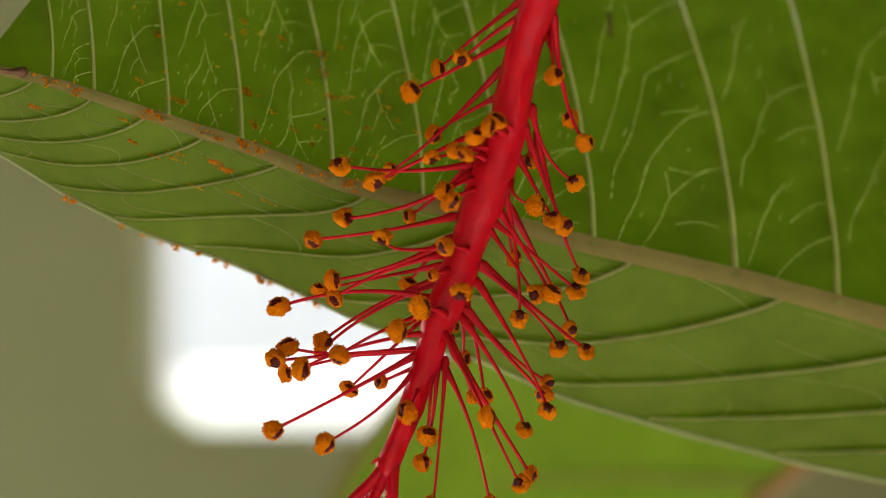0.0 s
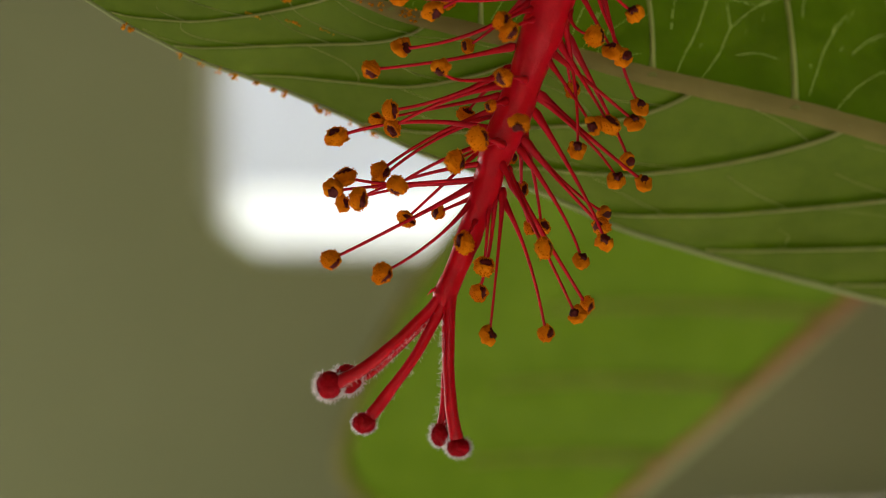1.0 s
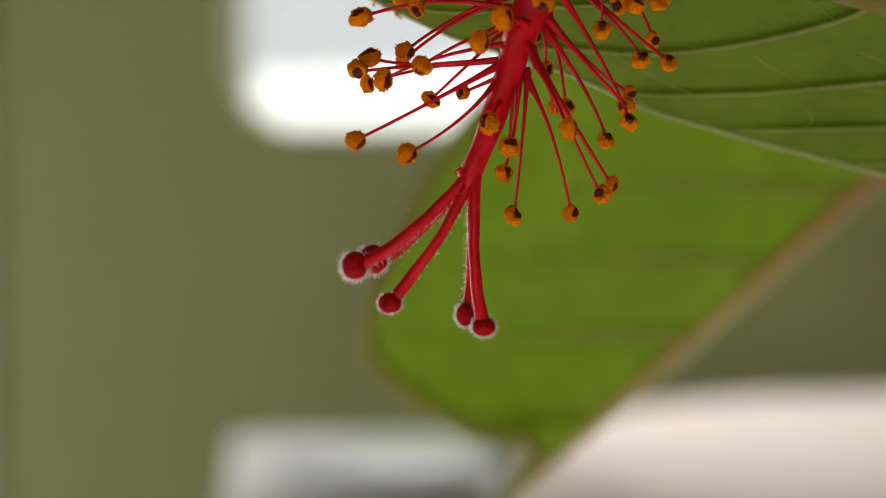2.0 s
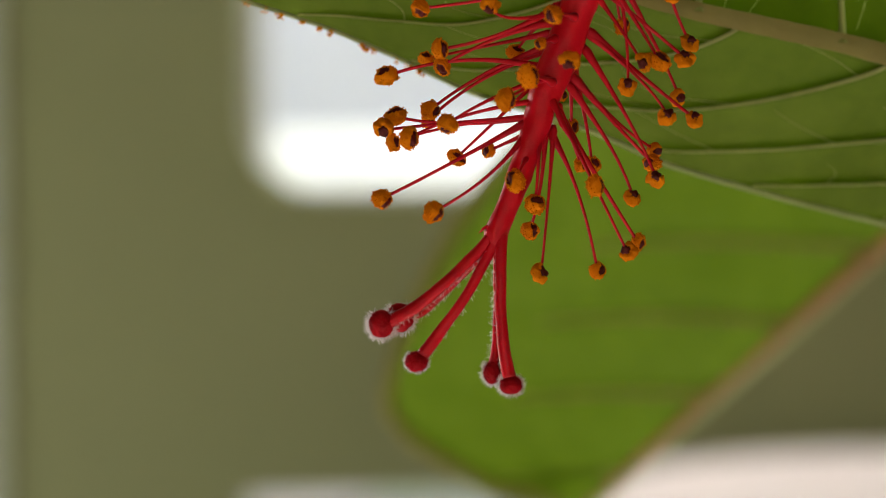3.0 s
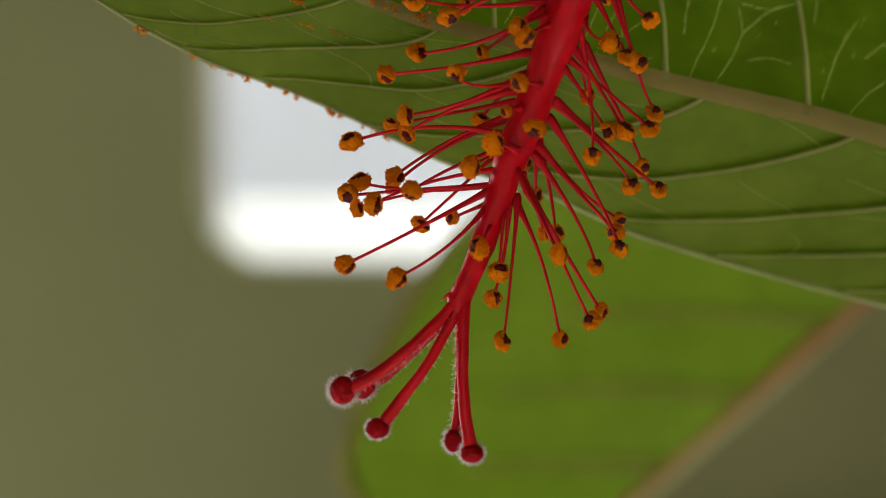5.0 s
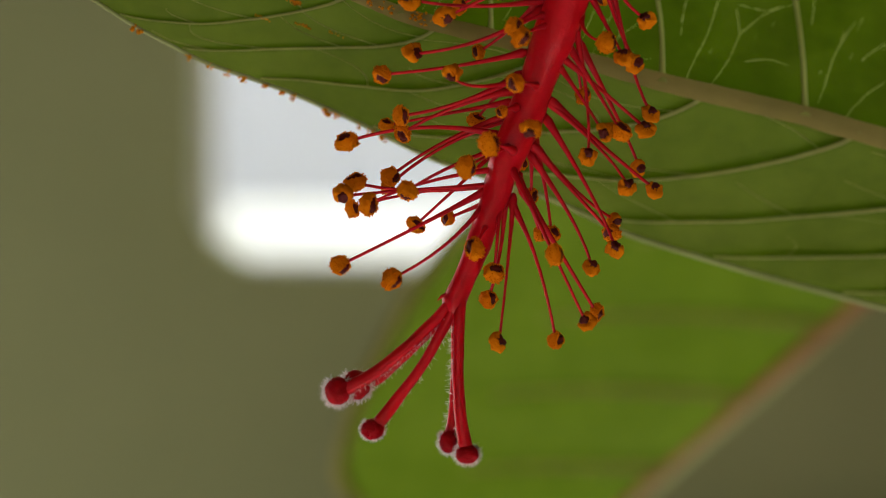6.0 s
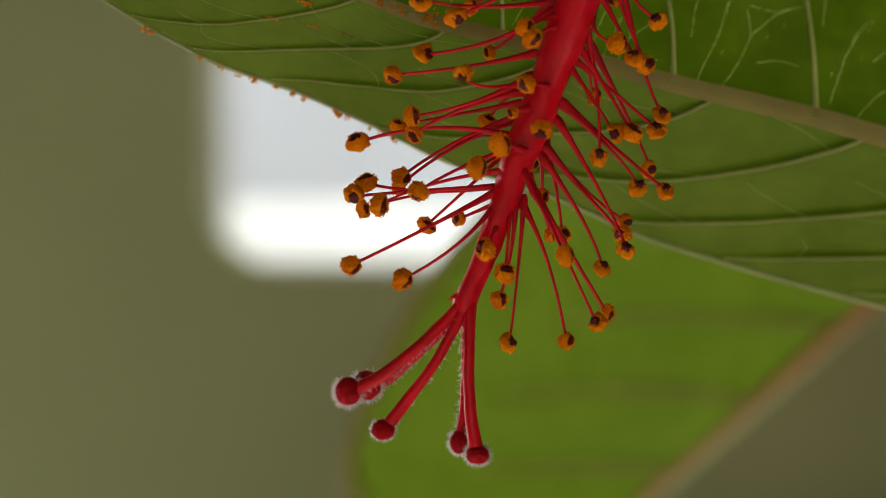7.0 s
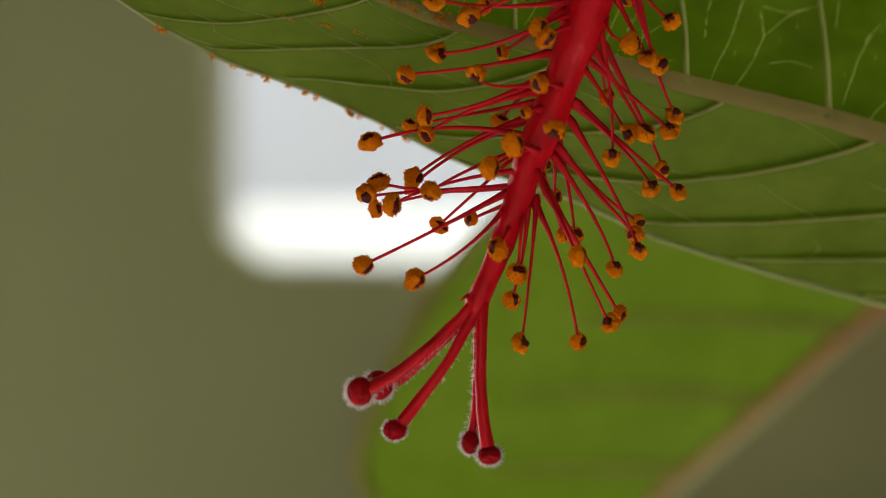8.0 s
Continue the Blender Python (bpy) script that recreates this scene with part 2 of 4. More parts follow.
def window_frame():
    win = thing("window_1", "white painted window with a cafe blind across its middle", "window", (WX0, WALL_Y, WZ0))
    tagged(win, kind="structure")
    win_inv = Matrix.Translation((-WX0, -WALL_Y, -WZ0))
    y0, y1 = WALL_Y + 0.05, WALL_Y + 0.19
    w = 0.026
    for name, lo, hi in (("side_frame", (WX0, y0, WZ0), (WX0 + w, y1, WZ1)), ("side_frame", (WX1 - w, y0, WZ0), (WX1, y1, WZ1)),
                         ("top_frame", (WX0 + w, y0, WZ1 - w), (WX1 - w, y1, WZ1)), ("window_sill", (WX0 + w, y0, WZ0), (WX1 - w, y1, WZ0 + 0.01))):
        bm = box(bmesh.new(), lo, hi, 0.004)
        bm.transform(win_inv)
        part(name, bm, WHITE, win, smooth=False)
    bm = box(bmesh.new(), (WX0 + w, WALL_Y + 0.17, EYE + 0.083), (WX1 - w, WALL_Y + 0.173, EYE + 0.33))
    bm.transform(win_inv)
    part("blind", bm, BLIND, win, "pale grey-white cafe blind", smooth=False)


window_frame()

m, t, p, out = material("bright_sky")
p.inputs["Base Color"].default_value = (0.9, 0.9, 0.9, 1)
p.inputs["Emission Color"].default_value = (0.97, 0.99, 1.0, 1)
p.inputs["Emission Strength"].default_value = 0.48
bm = box(bmesh.new(), (-2.0, WALL_Y + 0.9, -0.5), (2.4, WALL_Y + 0.92, 3.2))
structure("backdrop", bm, m, "bright overcast daylight outside the window")

bm = box(bmesh.new(), (-0.79, WALL_Y - 0.012, 0), (-0.635, WALL_Y - 0.002, 2.1), 0.004)
structure("trim_1", bm, CREAM, "cream painted door casing")


def side_table(name, label, x0, x1, y0, y1, top, cloth, turn=0):
    """A table with a cloth that hangs a little over its edges."""
    tab = thing(name, label, "table", ((x0 + x1) / 2, (y0 + y1) / 2, 0))
    tab.rotation_euler.z = radians(turn)
    w, d = (x1 - x0) / 2, (y1 - y0) / 2
    for sx in (-w + 0.06, w - 0.06):
        for sy in (-d + 0.06, d - 0.06):
            part("leg", box(bmesh.new(), (sx - 0.025, sy - 0.025, 0), (sx + 0.025, sy + 0.025, top - 0.03), 0.004), WHITE, tab, smooth=False)
    part("tabletop", box(bmesh.new(), (-w + 0.01, -d + 0.01, top - 0.03), (w - 0.01, d - 0.01, top - 0.004), 0.004), WHITE, tab, smooth=False)
    bm = bmesh.new()
    nx, ny = 30, 24
    grid = []
    for i in range(nx + 1):
        row = []
        for j in range(ny + 1):
            x, y = -w * 1.08 + 2.16 * w * i / nx, -d * 1.08 + 2.16 * d * j / ny
            over = max(abs(x) - w, abs(y) - d, 0.0)
            cx, cy = max(-w - 0.004, min(w + 0.004, x)), max(-d - 0.004, min(d + 0.004, y))
            row.append(bm.verts.new((cx, cy, top + 0.003 + 0.002 * noise.noise(Vector((x * 9, y * 9, 0))) - over * 2)))
        grid.append(row)
    for a, b in zip(grid, grid[1:]):
        for j in range(ny):
            bm.faces.new((a[j], a[j + 1], b[j + 1], b[j]))
    part("tablecloth", bm, cloth, tab, "pale cloth laid over the table")


TABLE_TOP = EYE - 0.338
side_table("side_table", "small table with a white cloth before the olive wall", -0.235, 0.03, 2.0, 2.5, TABLE_TOP, CLOTH, 5)


def round_table(x, y, top, r):
    """A round pedestal table; its cloth hangs in soft folds."""
    tab = thing("round_table", "round pedestal table with a pale pink cloth near the window", "table", (x, y, 0))

    def turned(name, prof, mat, label="", folds=0.0):
        bm = bmesh.new()
        n = 72
        rings = []
        for a, b in prof:
            hang = max(0.0, top - 0.012 - b) * folds
            rings.append([bm.verts.new(((a + hang * math.sin(9 * q + 0.8 * math.sin(3 * q))) * math.cos(q), (a + hang * math.sin(9 * q + 0.8 * math.sin(3 * q))) * math.sin(q), b)) for q in (2 * math.pi * j / n for j in range(n))])
        for a, b in zip(rings, rings[1:]):
            for j in range(n):
                bm.faces.new((a[j], a[(j + 1) % n], b[(j + 1) % n], b[j]))
        bm.faces.new(rings[0][::-1])
        bm.faces.new(rings[-1])
        part(name, bm, mat, tab, label)

    turned("foot", [(0.24, 0.0), (0.24, 0.015), (0.1, 0.035), (0.035, 0.05)], WHITE)
    turned("pedestal", [(0.03, 0.05), (0.028, 0.4), (0.04, top - 0.03)], WHITE)
    turned("tabletop", [(r - 0.03, top - 0.03), (r - 0.012, top - 0.026), (r - 0.012, top - 0.006), (r - 0.02, top - 0.004)], WHITE)
    turned("tablecloth", [(r + 0.012, top - 0.2), (r + 0.008, top - 0.1), (r + 0.003, top - 0.03), (r, top - 0.008), (r - 0.01, top), (r * 0.5, top + 0.001), (0.01, top)], PINK, "pale pink cloth hanging in soft folds", 0.12)


round_table(0.565, 2.4, EYE - 0.335, 0.5)


def plate(x, y, z, r):
    """A shallow dish with a grey-blue rim."""
    ob = thing("plate", "pale shallow plate with a grey-blue rim on the small table", "plate", (x, y, z))
    prof = [(0.55, 0.0), (0.6, 0.004), (0.85, 0.012), (0.97, 0.017), (0.97, 0.02), (0.84, 0.016), (0.6, 0.009), (0.05, 0.008)]
    bm = bmesh.new()
    rings = [[bm.verts.new((r * a * math.cos(q), r * a * math.sin(q), b)) for q in (2 * math.pi * j / 48 for j in range(48))] for a, b in prof]
    for a, b in zip(rings, rings[1:]):
        for j in range(48):
            bm.faces.new((a[j], a[(j + 1) % 48], b[(j + 1) % 48], b[j]))
    bm.faces.new(rings[0][::-1])
    bm.faces.new(rings[-1])
    part("dish", bm, CERAMIC, ob)
    bm = bmesh.new()
    loop = [Vector((r * 0.975 * math.cos(q), r * 0.975 * math.sin(q), 0.0185)) for q in (2 * math.pi * j / 64 for j in range(65))]
    tube(bm, loop, 0.0045, 8, caps=False)
    part("rim", bm, RIM, ob, "grey-blue glazed rim")


plate(-0.07, 2.12, TABLE_TOP + 0.006, 0.105)


def napkin(x, y, z, w, d):
    """A cloth napkin folded in four layers."""
    ob = thing("napkin", "folded pale green cloth napkin on the small table", "napkin", (x, y, z))
    for k in range(4):
        bm = box(bmesh.new(), (-w + 0.002 * k, -d, 0.003 * k), (w, d - 0.002 * k, 0.003 * k + 0.0028), 0.0012)
        part("fold", bm, NAPKIN, ob)


napkin(-0.05, 2.33, TABLE_TOP + 0.006, 0.07, 0.075)


# ---- the hibiscus flower's column ----
flower = thing("hibiscus_flower", "red hibiscus stamen column with orange anthers hanging before a leaf", "flower", at(0, 0, 0))
TO_FLOWER = Matrix.Translation(-at(0, 0, 0))


def flower_part(name, bm, mat, parent=None, label=""):
    if isinstance(bm, bmesh.types.BMesh):
        bm.transform(TO_FLOWER)
    return part(name, bm, mat, parent or flower, label)


def bow_out(z):
    """How far the column bows towards the viewer, z millimetres up."""
    return -0.09 * max(0.0, z - 8) ** 1.3


def column():
    stations = [(12.95, 35.98, 1.35), (10.41, 27.74, 1.27), (9.25, 24.00, 1.20), (8.39, 20.25, 1.31), (7.26, 16.51, 1.42), (5.92, 12.77, 1.27), (4.64, 9.02, 1.27), (3.82, 7.15, 1.24), (3.14, 5.28, 1.01), (2.58, 3.41, 0.90), (1.98, 1.53, 0.82), (1.27, -0.34, 0.79), (0.49, -2.21, 0.75), (0.15, -3.11, 0.71), (-0.04, -3.82, 0.49), (-0.15, -4.31, 0.19)]
    pts = spline([at(x, bow_out(z), z) for x, z, r in stations], 14)
    rad = np.interp(np.linspace(0, len(stations) - 1, len(pts)), range(len(stations)), [r * MM for _, _, r in stations])
    bm = bmesh.new()
    tube(bm, pts, list(rad), 36)
    for v in bm.verts:
        n = noise.noise(v.co * 900) * 0.07 + noise.noise(v.co * 320) * 0.2 + noise.noise(Vector((v.co.x * 1500, v.co.y * 1500, v.co.z * 250))) * 0.08
        c = min(pts, key=lambda p: (p - v.co).length_squared)
        v.co += (v.co - c).normalized() * n * MM
    ob = flower_part("column", bm, RED, None, "crimson fleshy stamen tube")
    return ob


column()


def hairs(bm, pts, radii, count, length, seed, arc=(0, 2 * math.pi), lean=0.2):
    """Fine tapering hairs that stand on a tube."""
    rng = random.Random(seed)
    n = len(pts)
    for _ in range(count):
        i = rng.randrange(1, n - 1)
        p = pts[i].lerp(pts[i + 1], rng.random())
        d = (pts[i + 1] - pts[i - 1]).normalized()
        side = d.cross(Vector((0, 1, 0))).normalized()
        up = d.cross(side)
        a = rng.uniform(*arc)
        o = side * math.cos(a) + up * math.sin(a)
        root = p + o * radii[i] * 0.95
        bend = Vector((rng.gauss(0, 1), rng.gauss(0, 1), rng.gauss(0, 1))) * 0.25
        way = (o + d * rng.gauss(lean, 0.35) + bend).normalized()
        L = length * MM * rng.uniform(0.5, 1.15)
        spike(bm, root, way, L, 0.014 * MM, rng)


def spike(bm, root, way, L, r, rng):
    s = way.orthogonal().normalized()
    u = way.cross(s)
    kink = (s * rng.gauss(0, 0.18) + u * rng.gauss(0, 0.18)) * L
    ring = [bm.verts.new(root + (s * math.cos(a) + u * math.sin(a)) * r) for a in (0, 2.09, 4.19)]
    mid = [bm.verts.new(root + way * L * 0.55 + kink * 0.4 + (s * math.cos(a) + u * math.sin(a)) * r * 0.8) for a in (0, 2.09, 4.19)]
    tip = bm.verts.new(root + way * L + kink)
    for j in range(3):
        k = (j + 1) % 3
        bm.faces.new((ring[j], ring[k], mid[k], mid[j]))
        bm.faces.new((mid[j], mid[k], tip))


def style_branch(stations, radius, head, head_size, seed, hair_side, count, fringe):
    """One style arm with its hairs and its stigma pad."""
    pts = spline([at(*s) for s in stations], 8)
    n = len(pts)
    radii = [MM * 0.9 * radius * (1.05 - 0.2 * math.sin(math.pi * i / (n - 1))) for i in range(n)]
    bm = bmesh.new()
    tube(bm, pts, radii, 16)
    for v in bm.verts:
        v.co += Vector((noise.noise(v.co * 700), noise.noise(v.co * 700 + Vector((9, 0, 0))), noise.noise(v.co * 700 + Vector((0, 9, 0))))) * 0.05 * MM
    arm = flower_part("style_branch", bm, RED)
    bm = bmesh.new()
    if count:
        hairs(bm, pts, radii, count, 0.4, seed, hair_side)
        flower_part("arm_hairs", bm, HAIR, arm, "short pale hairs")
    centre = at(*head)
    bm = bmesh.new()
    bmesh.ops.create_icosphere(bm, subdivisions=4, radius=1)
    for v in bm.verts:
        w = 1 + 0.10 * noise.noise(v.co * 2.2 + Vector((seed, 0, 0))) + 0.02 * noise.noise(v.co * 7)
        v.co = centre + Vector((v.co.x * head_size[0], v.co.y * head_size[0] * 0.85, v.co.z * head_size[1])) * (w * MM)
    flower_part("stigma", bm, STIGMA, arm, "dark red velvety stigma pad")
    rng = random.Random(seed + 50)
    bm = bmesh.new()
    for _ in range(int(1700 * fringe)):
        v = Vector((rng.gauss(0, 1), rng.gauss(0, 1), rng.gauss(0, 1))).normalized()
        if v.y < -0.3 or v.z > 0.8:
            continue
        root = centre + Vector((v.x * head_size[0], v.y * head_size[0] * 0.85, v.z * head_size[1])) * (0.93 * MM)
        way = (v + Vector((rng.gauss(0, 0.3), rng.gauss(0, 0.3), rng.gauss(-0.1, 0.3)))).normalized()
        spike(bm, root, way, rng.uniform(0.16, 0.54) * fringe * MM, 0.015 * MM, rng)
    flower_part("stigma_hairs", bm, HAIR, arm, "fringe of fine white hairs")
    bm = bmesh.new()
    for _ in range(1300):
        v = Vector((rng.gauss(0, 1), rng.gauss(0, 1), rng.gauss(0, 1))).normalized()
        root = centre + Vector((v.x * head_size[0], v.y * head_size[0] * 0.85, v.z * head_size[1])) * (0.95 * MM)
        way = (v + Vector((rng.gauss(0, 0.25), rng.gauss(0, 0.25), rng.gauss(0, 0.25)))).normalized()
        spike(bm, root, way, rng.uniform(0.07, 0.16) * MM, 0.016 * MM, rng)
    flower_part("stigma_nap", bm, NAP, arm, "short red velvety nap")


style_branch([(0.37, 0.00, -2.21), (-0.30, -0.10, -3.41), (-1.65, -0.30, -4.83), (-3.52, -0.60, -6.51), (-5.39, -0.70, -8.01), (-7.19, -0.80, -8.95)], 0.51, (-7.56, -0.80, -9.02), (0.82, 0.90), 1, (-0.8, 0.9), 150, 1.15)
style_branch([(0.37, 0.20, -2.21), (-0.45, 0.50, -3.89), (-1.72, 0.80, -5.28), (-3.52, 1.20, -7.00), (-5.02, 1.30, -8.27), (-6.44, 1.20, -8.50)], 0.41, (-6.33, 0.50, -8.61), (0.94, 0.94), 2, (-0.9, 0.8), 120, 1.15)
style_branch([(0.45, 0.00, -2.13), (0.00, -0.20, -3.56), (-0.82, -0.40, -5.28), (-2.10, -0.60, -7.45), (-3.52, -0.60, -9.40), (-4.83, -0.60, -11.12)], 0.45, (-5.24, -0.60, -11.53), (0.75, 0.66), 3, (-0.6, 0.6), 60, 0.75)
style_branch([(0.56, 0.00, -2.02), (0.45, -0.30, -3.52), (0.41, -0.70, -5.58), (0.37, -0.90, -7.82), (0.52, -0.90, -10.45), (0.90, -0.90, -12.62)], 0.49, (1.01, -0.90, -13.14), (0.75, 0.60), 4, (2.6, 3.7), 25, 0.9)
style_branch([(0.45, 0.40, -2.21), (0.26, 0.70, -3.89), (0.22, 1.00, -5.58), (0.19, 1.30, -7.82), (0.11, 1.40, -10.07), (-0.11, 1.40, -11.76)], 0.39, (-0.22, 1.20, -12.32), (0.56, 0.75), 5, (2.4, 4.0), 170, 0.9)



# ---- stamens ----
def grains(bm, spots, count, rng, low=0.06, high=0.115):
    """Pollen grains that crust a surface."""
    for p, n in rng.sample(spots, min(count, len(spots))):
        r = rng.uniform(low, high)
        m = Matrix.Translation(p + n * r * rng.uniform(0.4, 1.1)) @ Matrix.Scale(r, 4)
        bmesh.ops.create_icosphere(bm, subdivisions=1, radius=1, matrix=m)


def closed_anther(seed):
    """A rounded anther: a smooth dark seam on its +x side, bulging out of a coat of pollen with a grainy outline."""
    rng = random.Random(seed)
    bm = bmesh.new()
    bmesh.ops.create_icosphere(bm, subdivisions=4, radius=1)
    off = Vector((seed * 3.7, seed, 0))
    wide, tall = rng.uniform(0.42, 0.6), rng.uniform(0.6, 0.85)
    stretch, squash = rng.uniform(0.95, 1.2), rng.uniform(0.82, 0.95)
    bare = {}
    for v in bm.verts:
        d = v.co.copy()
        q = (d.z / wide) ** 2 + (d.y / tall) ** 2 if d.x > 0 else 9.0
        g = max(0.0, min(1.0, (1.15 - q + 0.5 * noise.noise(d * 3 + off)) * 3))
        bare[v] = g
        r = 1 + 0.2 * noise.noise(d * 1.5 + off) + (1 - g) * (0.1 * noise.noise(d * 3.4 + off) + 0.05 * noise.noise(d * 9 + off))
        # a lip of pollen round the seam, and the seam's own swelling inside it
        r += 0.1 * math.exp(-((q - 1.3) / 0.5) ** 2) - 0.2 * g + 0.16 * g * max(0.0, 1 - q)
        v.co = Vector((d.x * 0.96, d.y * stretch, d.z * squash)) * r
    for f in bm.faces:
        f.material_index = 1 if sum(bare[v] for v in f.verts) / 3 > 0.5 else 0
    grains(bm, [(v.co.copy(), v.co.normalized()) for v in bm.verts if bare[v] < 0.2], 130, rng, 0.05, 0.11)
    bm.transform(Matrix.Scale(0.535 * MM, 4))
    return mesh_of("anther", bm, POLLEN, MAROON)


def open_anther(seed):
    """A burst anther: a ragged horseshoe of pollen round its dark wall, open towards +x, its face towards +z."""
    rng = random.Random(seed)
    off = Vector((seed * 2.3, -seed, 4))
    bm = bmesh.new()
    span = rng.uniform(4.3, 5.3)
    n, sides = 26, 14
    rings = []
    for i in range(n + 1):
        a = math.pi - span / 2 + span * i / n
        end = math.sin(math.pi * (0.06 + 0.88 * i / n)) ** 0.35
        c = Vector((0.42 * math.cos(a) - 0.05, 0.46 * math.sin(a), 0.1 * noise.noise(Vector((i * 0.3, seed, 0)))))
        row = []
        for j in range(sides):
            q = 2 * math.pi * j / sides
            u = Vector((math.cos(a), math.sin(a), 0)) * math.cos(q) + Vector((0, 0, 1)) * math.sin(q)
            r = 0.5 * end * (1 + 0.65 * noise.noise((c + u) * 1.2 + off) + 0.16 * noise.noise((c + u) * 4.5 + off))
            row.append(bm.verts.new(c + u * r))
        rings.append(row)
    for a, b in zip(rings, rings[1:]):
        for j in range(sides):
            bm.faces.new((a[j], a[(j + 1) % sides], b[(j + 1) % sides], b[j]))
    bm.faces.new(rings[0][::-1])
    bm.faces.new(rings[-1])
    bm.normal_update()
    spots = [(v.co.copy(), v.normal.copy()) for v in bm.verts]
    grains(bm, spots, 170, rng, 0.045, 0.1)
    made_now = bmesh.ops.create_icosphere(bm, subdivisions=3, radius=1)["verts"]
    for v in made_now:
        w = 1 + 0.45 * noise.noise(v.co * 1.6 + off) + 0.12 * noise.noise(v.co * 5 + off)
        v.co = Vector((0.06 + v.co.x * 0.5 * w, v.co.y * 0.5 * w, 0.1 + v.co.z * 0.42 * w))
    for v in made_now:
        for f in v.link_faces:
            f.material_index = 1
    bm.transform(Matrix.Scale(0.64 * MM, 4))
    return mesh_of("anther", bm, POLLEN, MAROON)


ANTHERS = [closed_anther(s) for s in range(1, 9)]
OPEN_ANTHERS = [open_anther(s) for s in range(1, 7)]
made = [0]


def stamen(tip, root, turn=0, size=1.0, bend=None, facing=0.35):
    """A thread from root to tip and its anther; turn: the way the groove looks in the picture plane, degrees from right to up;
    facing: how far it turns to the viewer; bend: a place that pulls the thread."""
    i = made[0]
    made[0] += 1
    rng = random.Random(i)
    a, c = (at(x, d + bow_out(z), z) for x, d, z in (root, tip))
    if bend is None:
        mid = (a + c) / 2 + Vector((0, rng.uniform(-0.4, 0.4), 0.05 * abs(c.x - a.x) / MM + rng.uniform(-0.1, 0.2))) * MM
    else:
        mid = at(bend[0], bend[1] + bow_out(bend[2]), bend[2]) * 2 - (a + c) / 2
    pts = bezier(a + (a - mid).normalized() * 0.3 * MM, mid, c, 20)
    fat = rng.uniform(0.9, 1.15)
    bm = bmesh.new()
    tube(bm, pts, [MM * fat * (0.098 + 0.1 * (1 - s / 20) ** 2.5 + 0.2 * math.exp(-s / 2.2)) * (0.45 if s == 0 else 1.0) for s in range(21)], 9)
    thread = flower_part("filament", bm, FILAMENT)
    burst = facing >= 0.4
    ob = new("anther", OPEN_ANTHERS[(i * 5 + i // 6) % 6] if burst else ANTHERS[(i * 5 + i // 8) % 8])
    ob.parent = thread
    t = radians(turn)
    x = Vector((math.cos(t) * (0.8 - facing), -facing - 0.2, math.sin(t) * (0.8 - facing))).normalized()
    y = Vector((0, 1, 0)).cross(x).normalized()
    y = (y + Vector((rng.gauss(0, 0.35), rng.gauss(0, 0.35), rng.gauss(0, 0.35)))).normalized()
    z = x.cross(y).normalized()
    y = z.cross(x)
    if burst:
        z = Vector((rng.gauss(0, 0.3), -1, rng.gauss(0, 0.3))).normalized()
        x = Vector((math.cos(t), 0, math.sin(t)))
        y = z.cross(x).normalized()
        x = y.cross(z)
    rot = Matrix((x, y, z)).transposed().to_4x4()
    s = size * 1.06 * rng.uniform(0.95, 1.05)
    ob.matrix_basis = Matrix.Translation(c - at(0, 0, 0)) @ rot @ Matrix.Diagonal((s * rng.uniform(0.9, 1.05), s * rng.uniform(0.9, 1.08), s * rng.uniform(0.88, 1.05), 1))
    return thread


# upper threads, towards the leaf tip
stamen((3.61, 3.00, 23.27), (9.30, 0.60, 27.95), 0, 0.95, facing=0.35)
stamen((5.19, -1.00, 23.90), (9.12, 0.00, 26.82), 250, 1.08, facing=0.50)
stamen((1.74, -2.00, 21.77), (8.63, 0.00, 25.44), 20, 1.15, bend=(5.19, -1.00, 23.53), facing=0.35)
stamen((0.32, 2.00, 16.45), (8.11, 0.50, 23.57), 0, 1.00, bend=(3.39, 1.50, 18.78), facing=0.35)
stamen((3.24, 3.00, 18.93), (7.62, 0.60, 21.47), -30, 0.95, facing=0.35)
stamen((-3.05, -1.00, 16.87), (5.86, 0.00, 16.90), 100, 1.12, bend=(1.44, -1.00, 16.45), facing=0.45)
stamen((-0.58, -2.00, 15.71), (6.68, 0.00, 19.30), -50, 1.15, bend=(2.94, -1.50, 17.46), facing=0.50)
stamen((3.16, -3.00, 17.24), (6.31, -0.60, 17.95), -70, 1.00, facing=0.50)
stamen((4.66, -4.00, 17.80), (6.76, -0.90, 17.95), 0, 0.95, facing=0.40)
stamen((5.33, -4.50, 17.58), (6.68, -1.00, 17.28), 200, 1.00, facing=0.30)
stamen((6.01, -5.00, 18.66), (7.43, -1.00, 18.78), 60, 1.08, facing=0.35)
stamen((6.91, -5.50, 19.37), (7.99, -1.20, 18.96), 0, 0.95, facing=0.35)
stamen((7.51, -5.00, 19.75), (8.37, -1.20, 19.34), 60, 0.90, facing=0.35)
stamen((3.91, -3.50, 15.11), (5.86, -0.70, 15.86), 0, 1.10, facing=0.35)
stamen((4.36, -4.00, 14.43), (6.01, -0.90, 15.22), -40, 1.10, facing=0.35)
stamen((-2.64, -1.00, 13.27), (5.86, 0.00, 16.34), -30, 1.15, bend=(2.00, -1.00, 14.28), facing=0.40)
stamen((1.63, 3.00, 13.42), (5.48, 0.50, 16.83), 170, 0.85, bend=(3.87, 2.00, 15.11), facing=0.35)
stamen((-4.77, -1.00, 11.89), (4.62, 0.00, 13.42), 270, 1.12, bend=(0.32, -1.00, 12.52), facing=0.30)
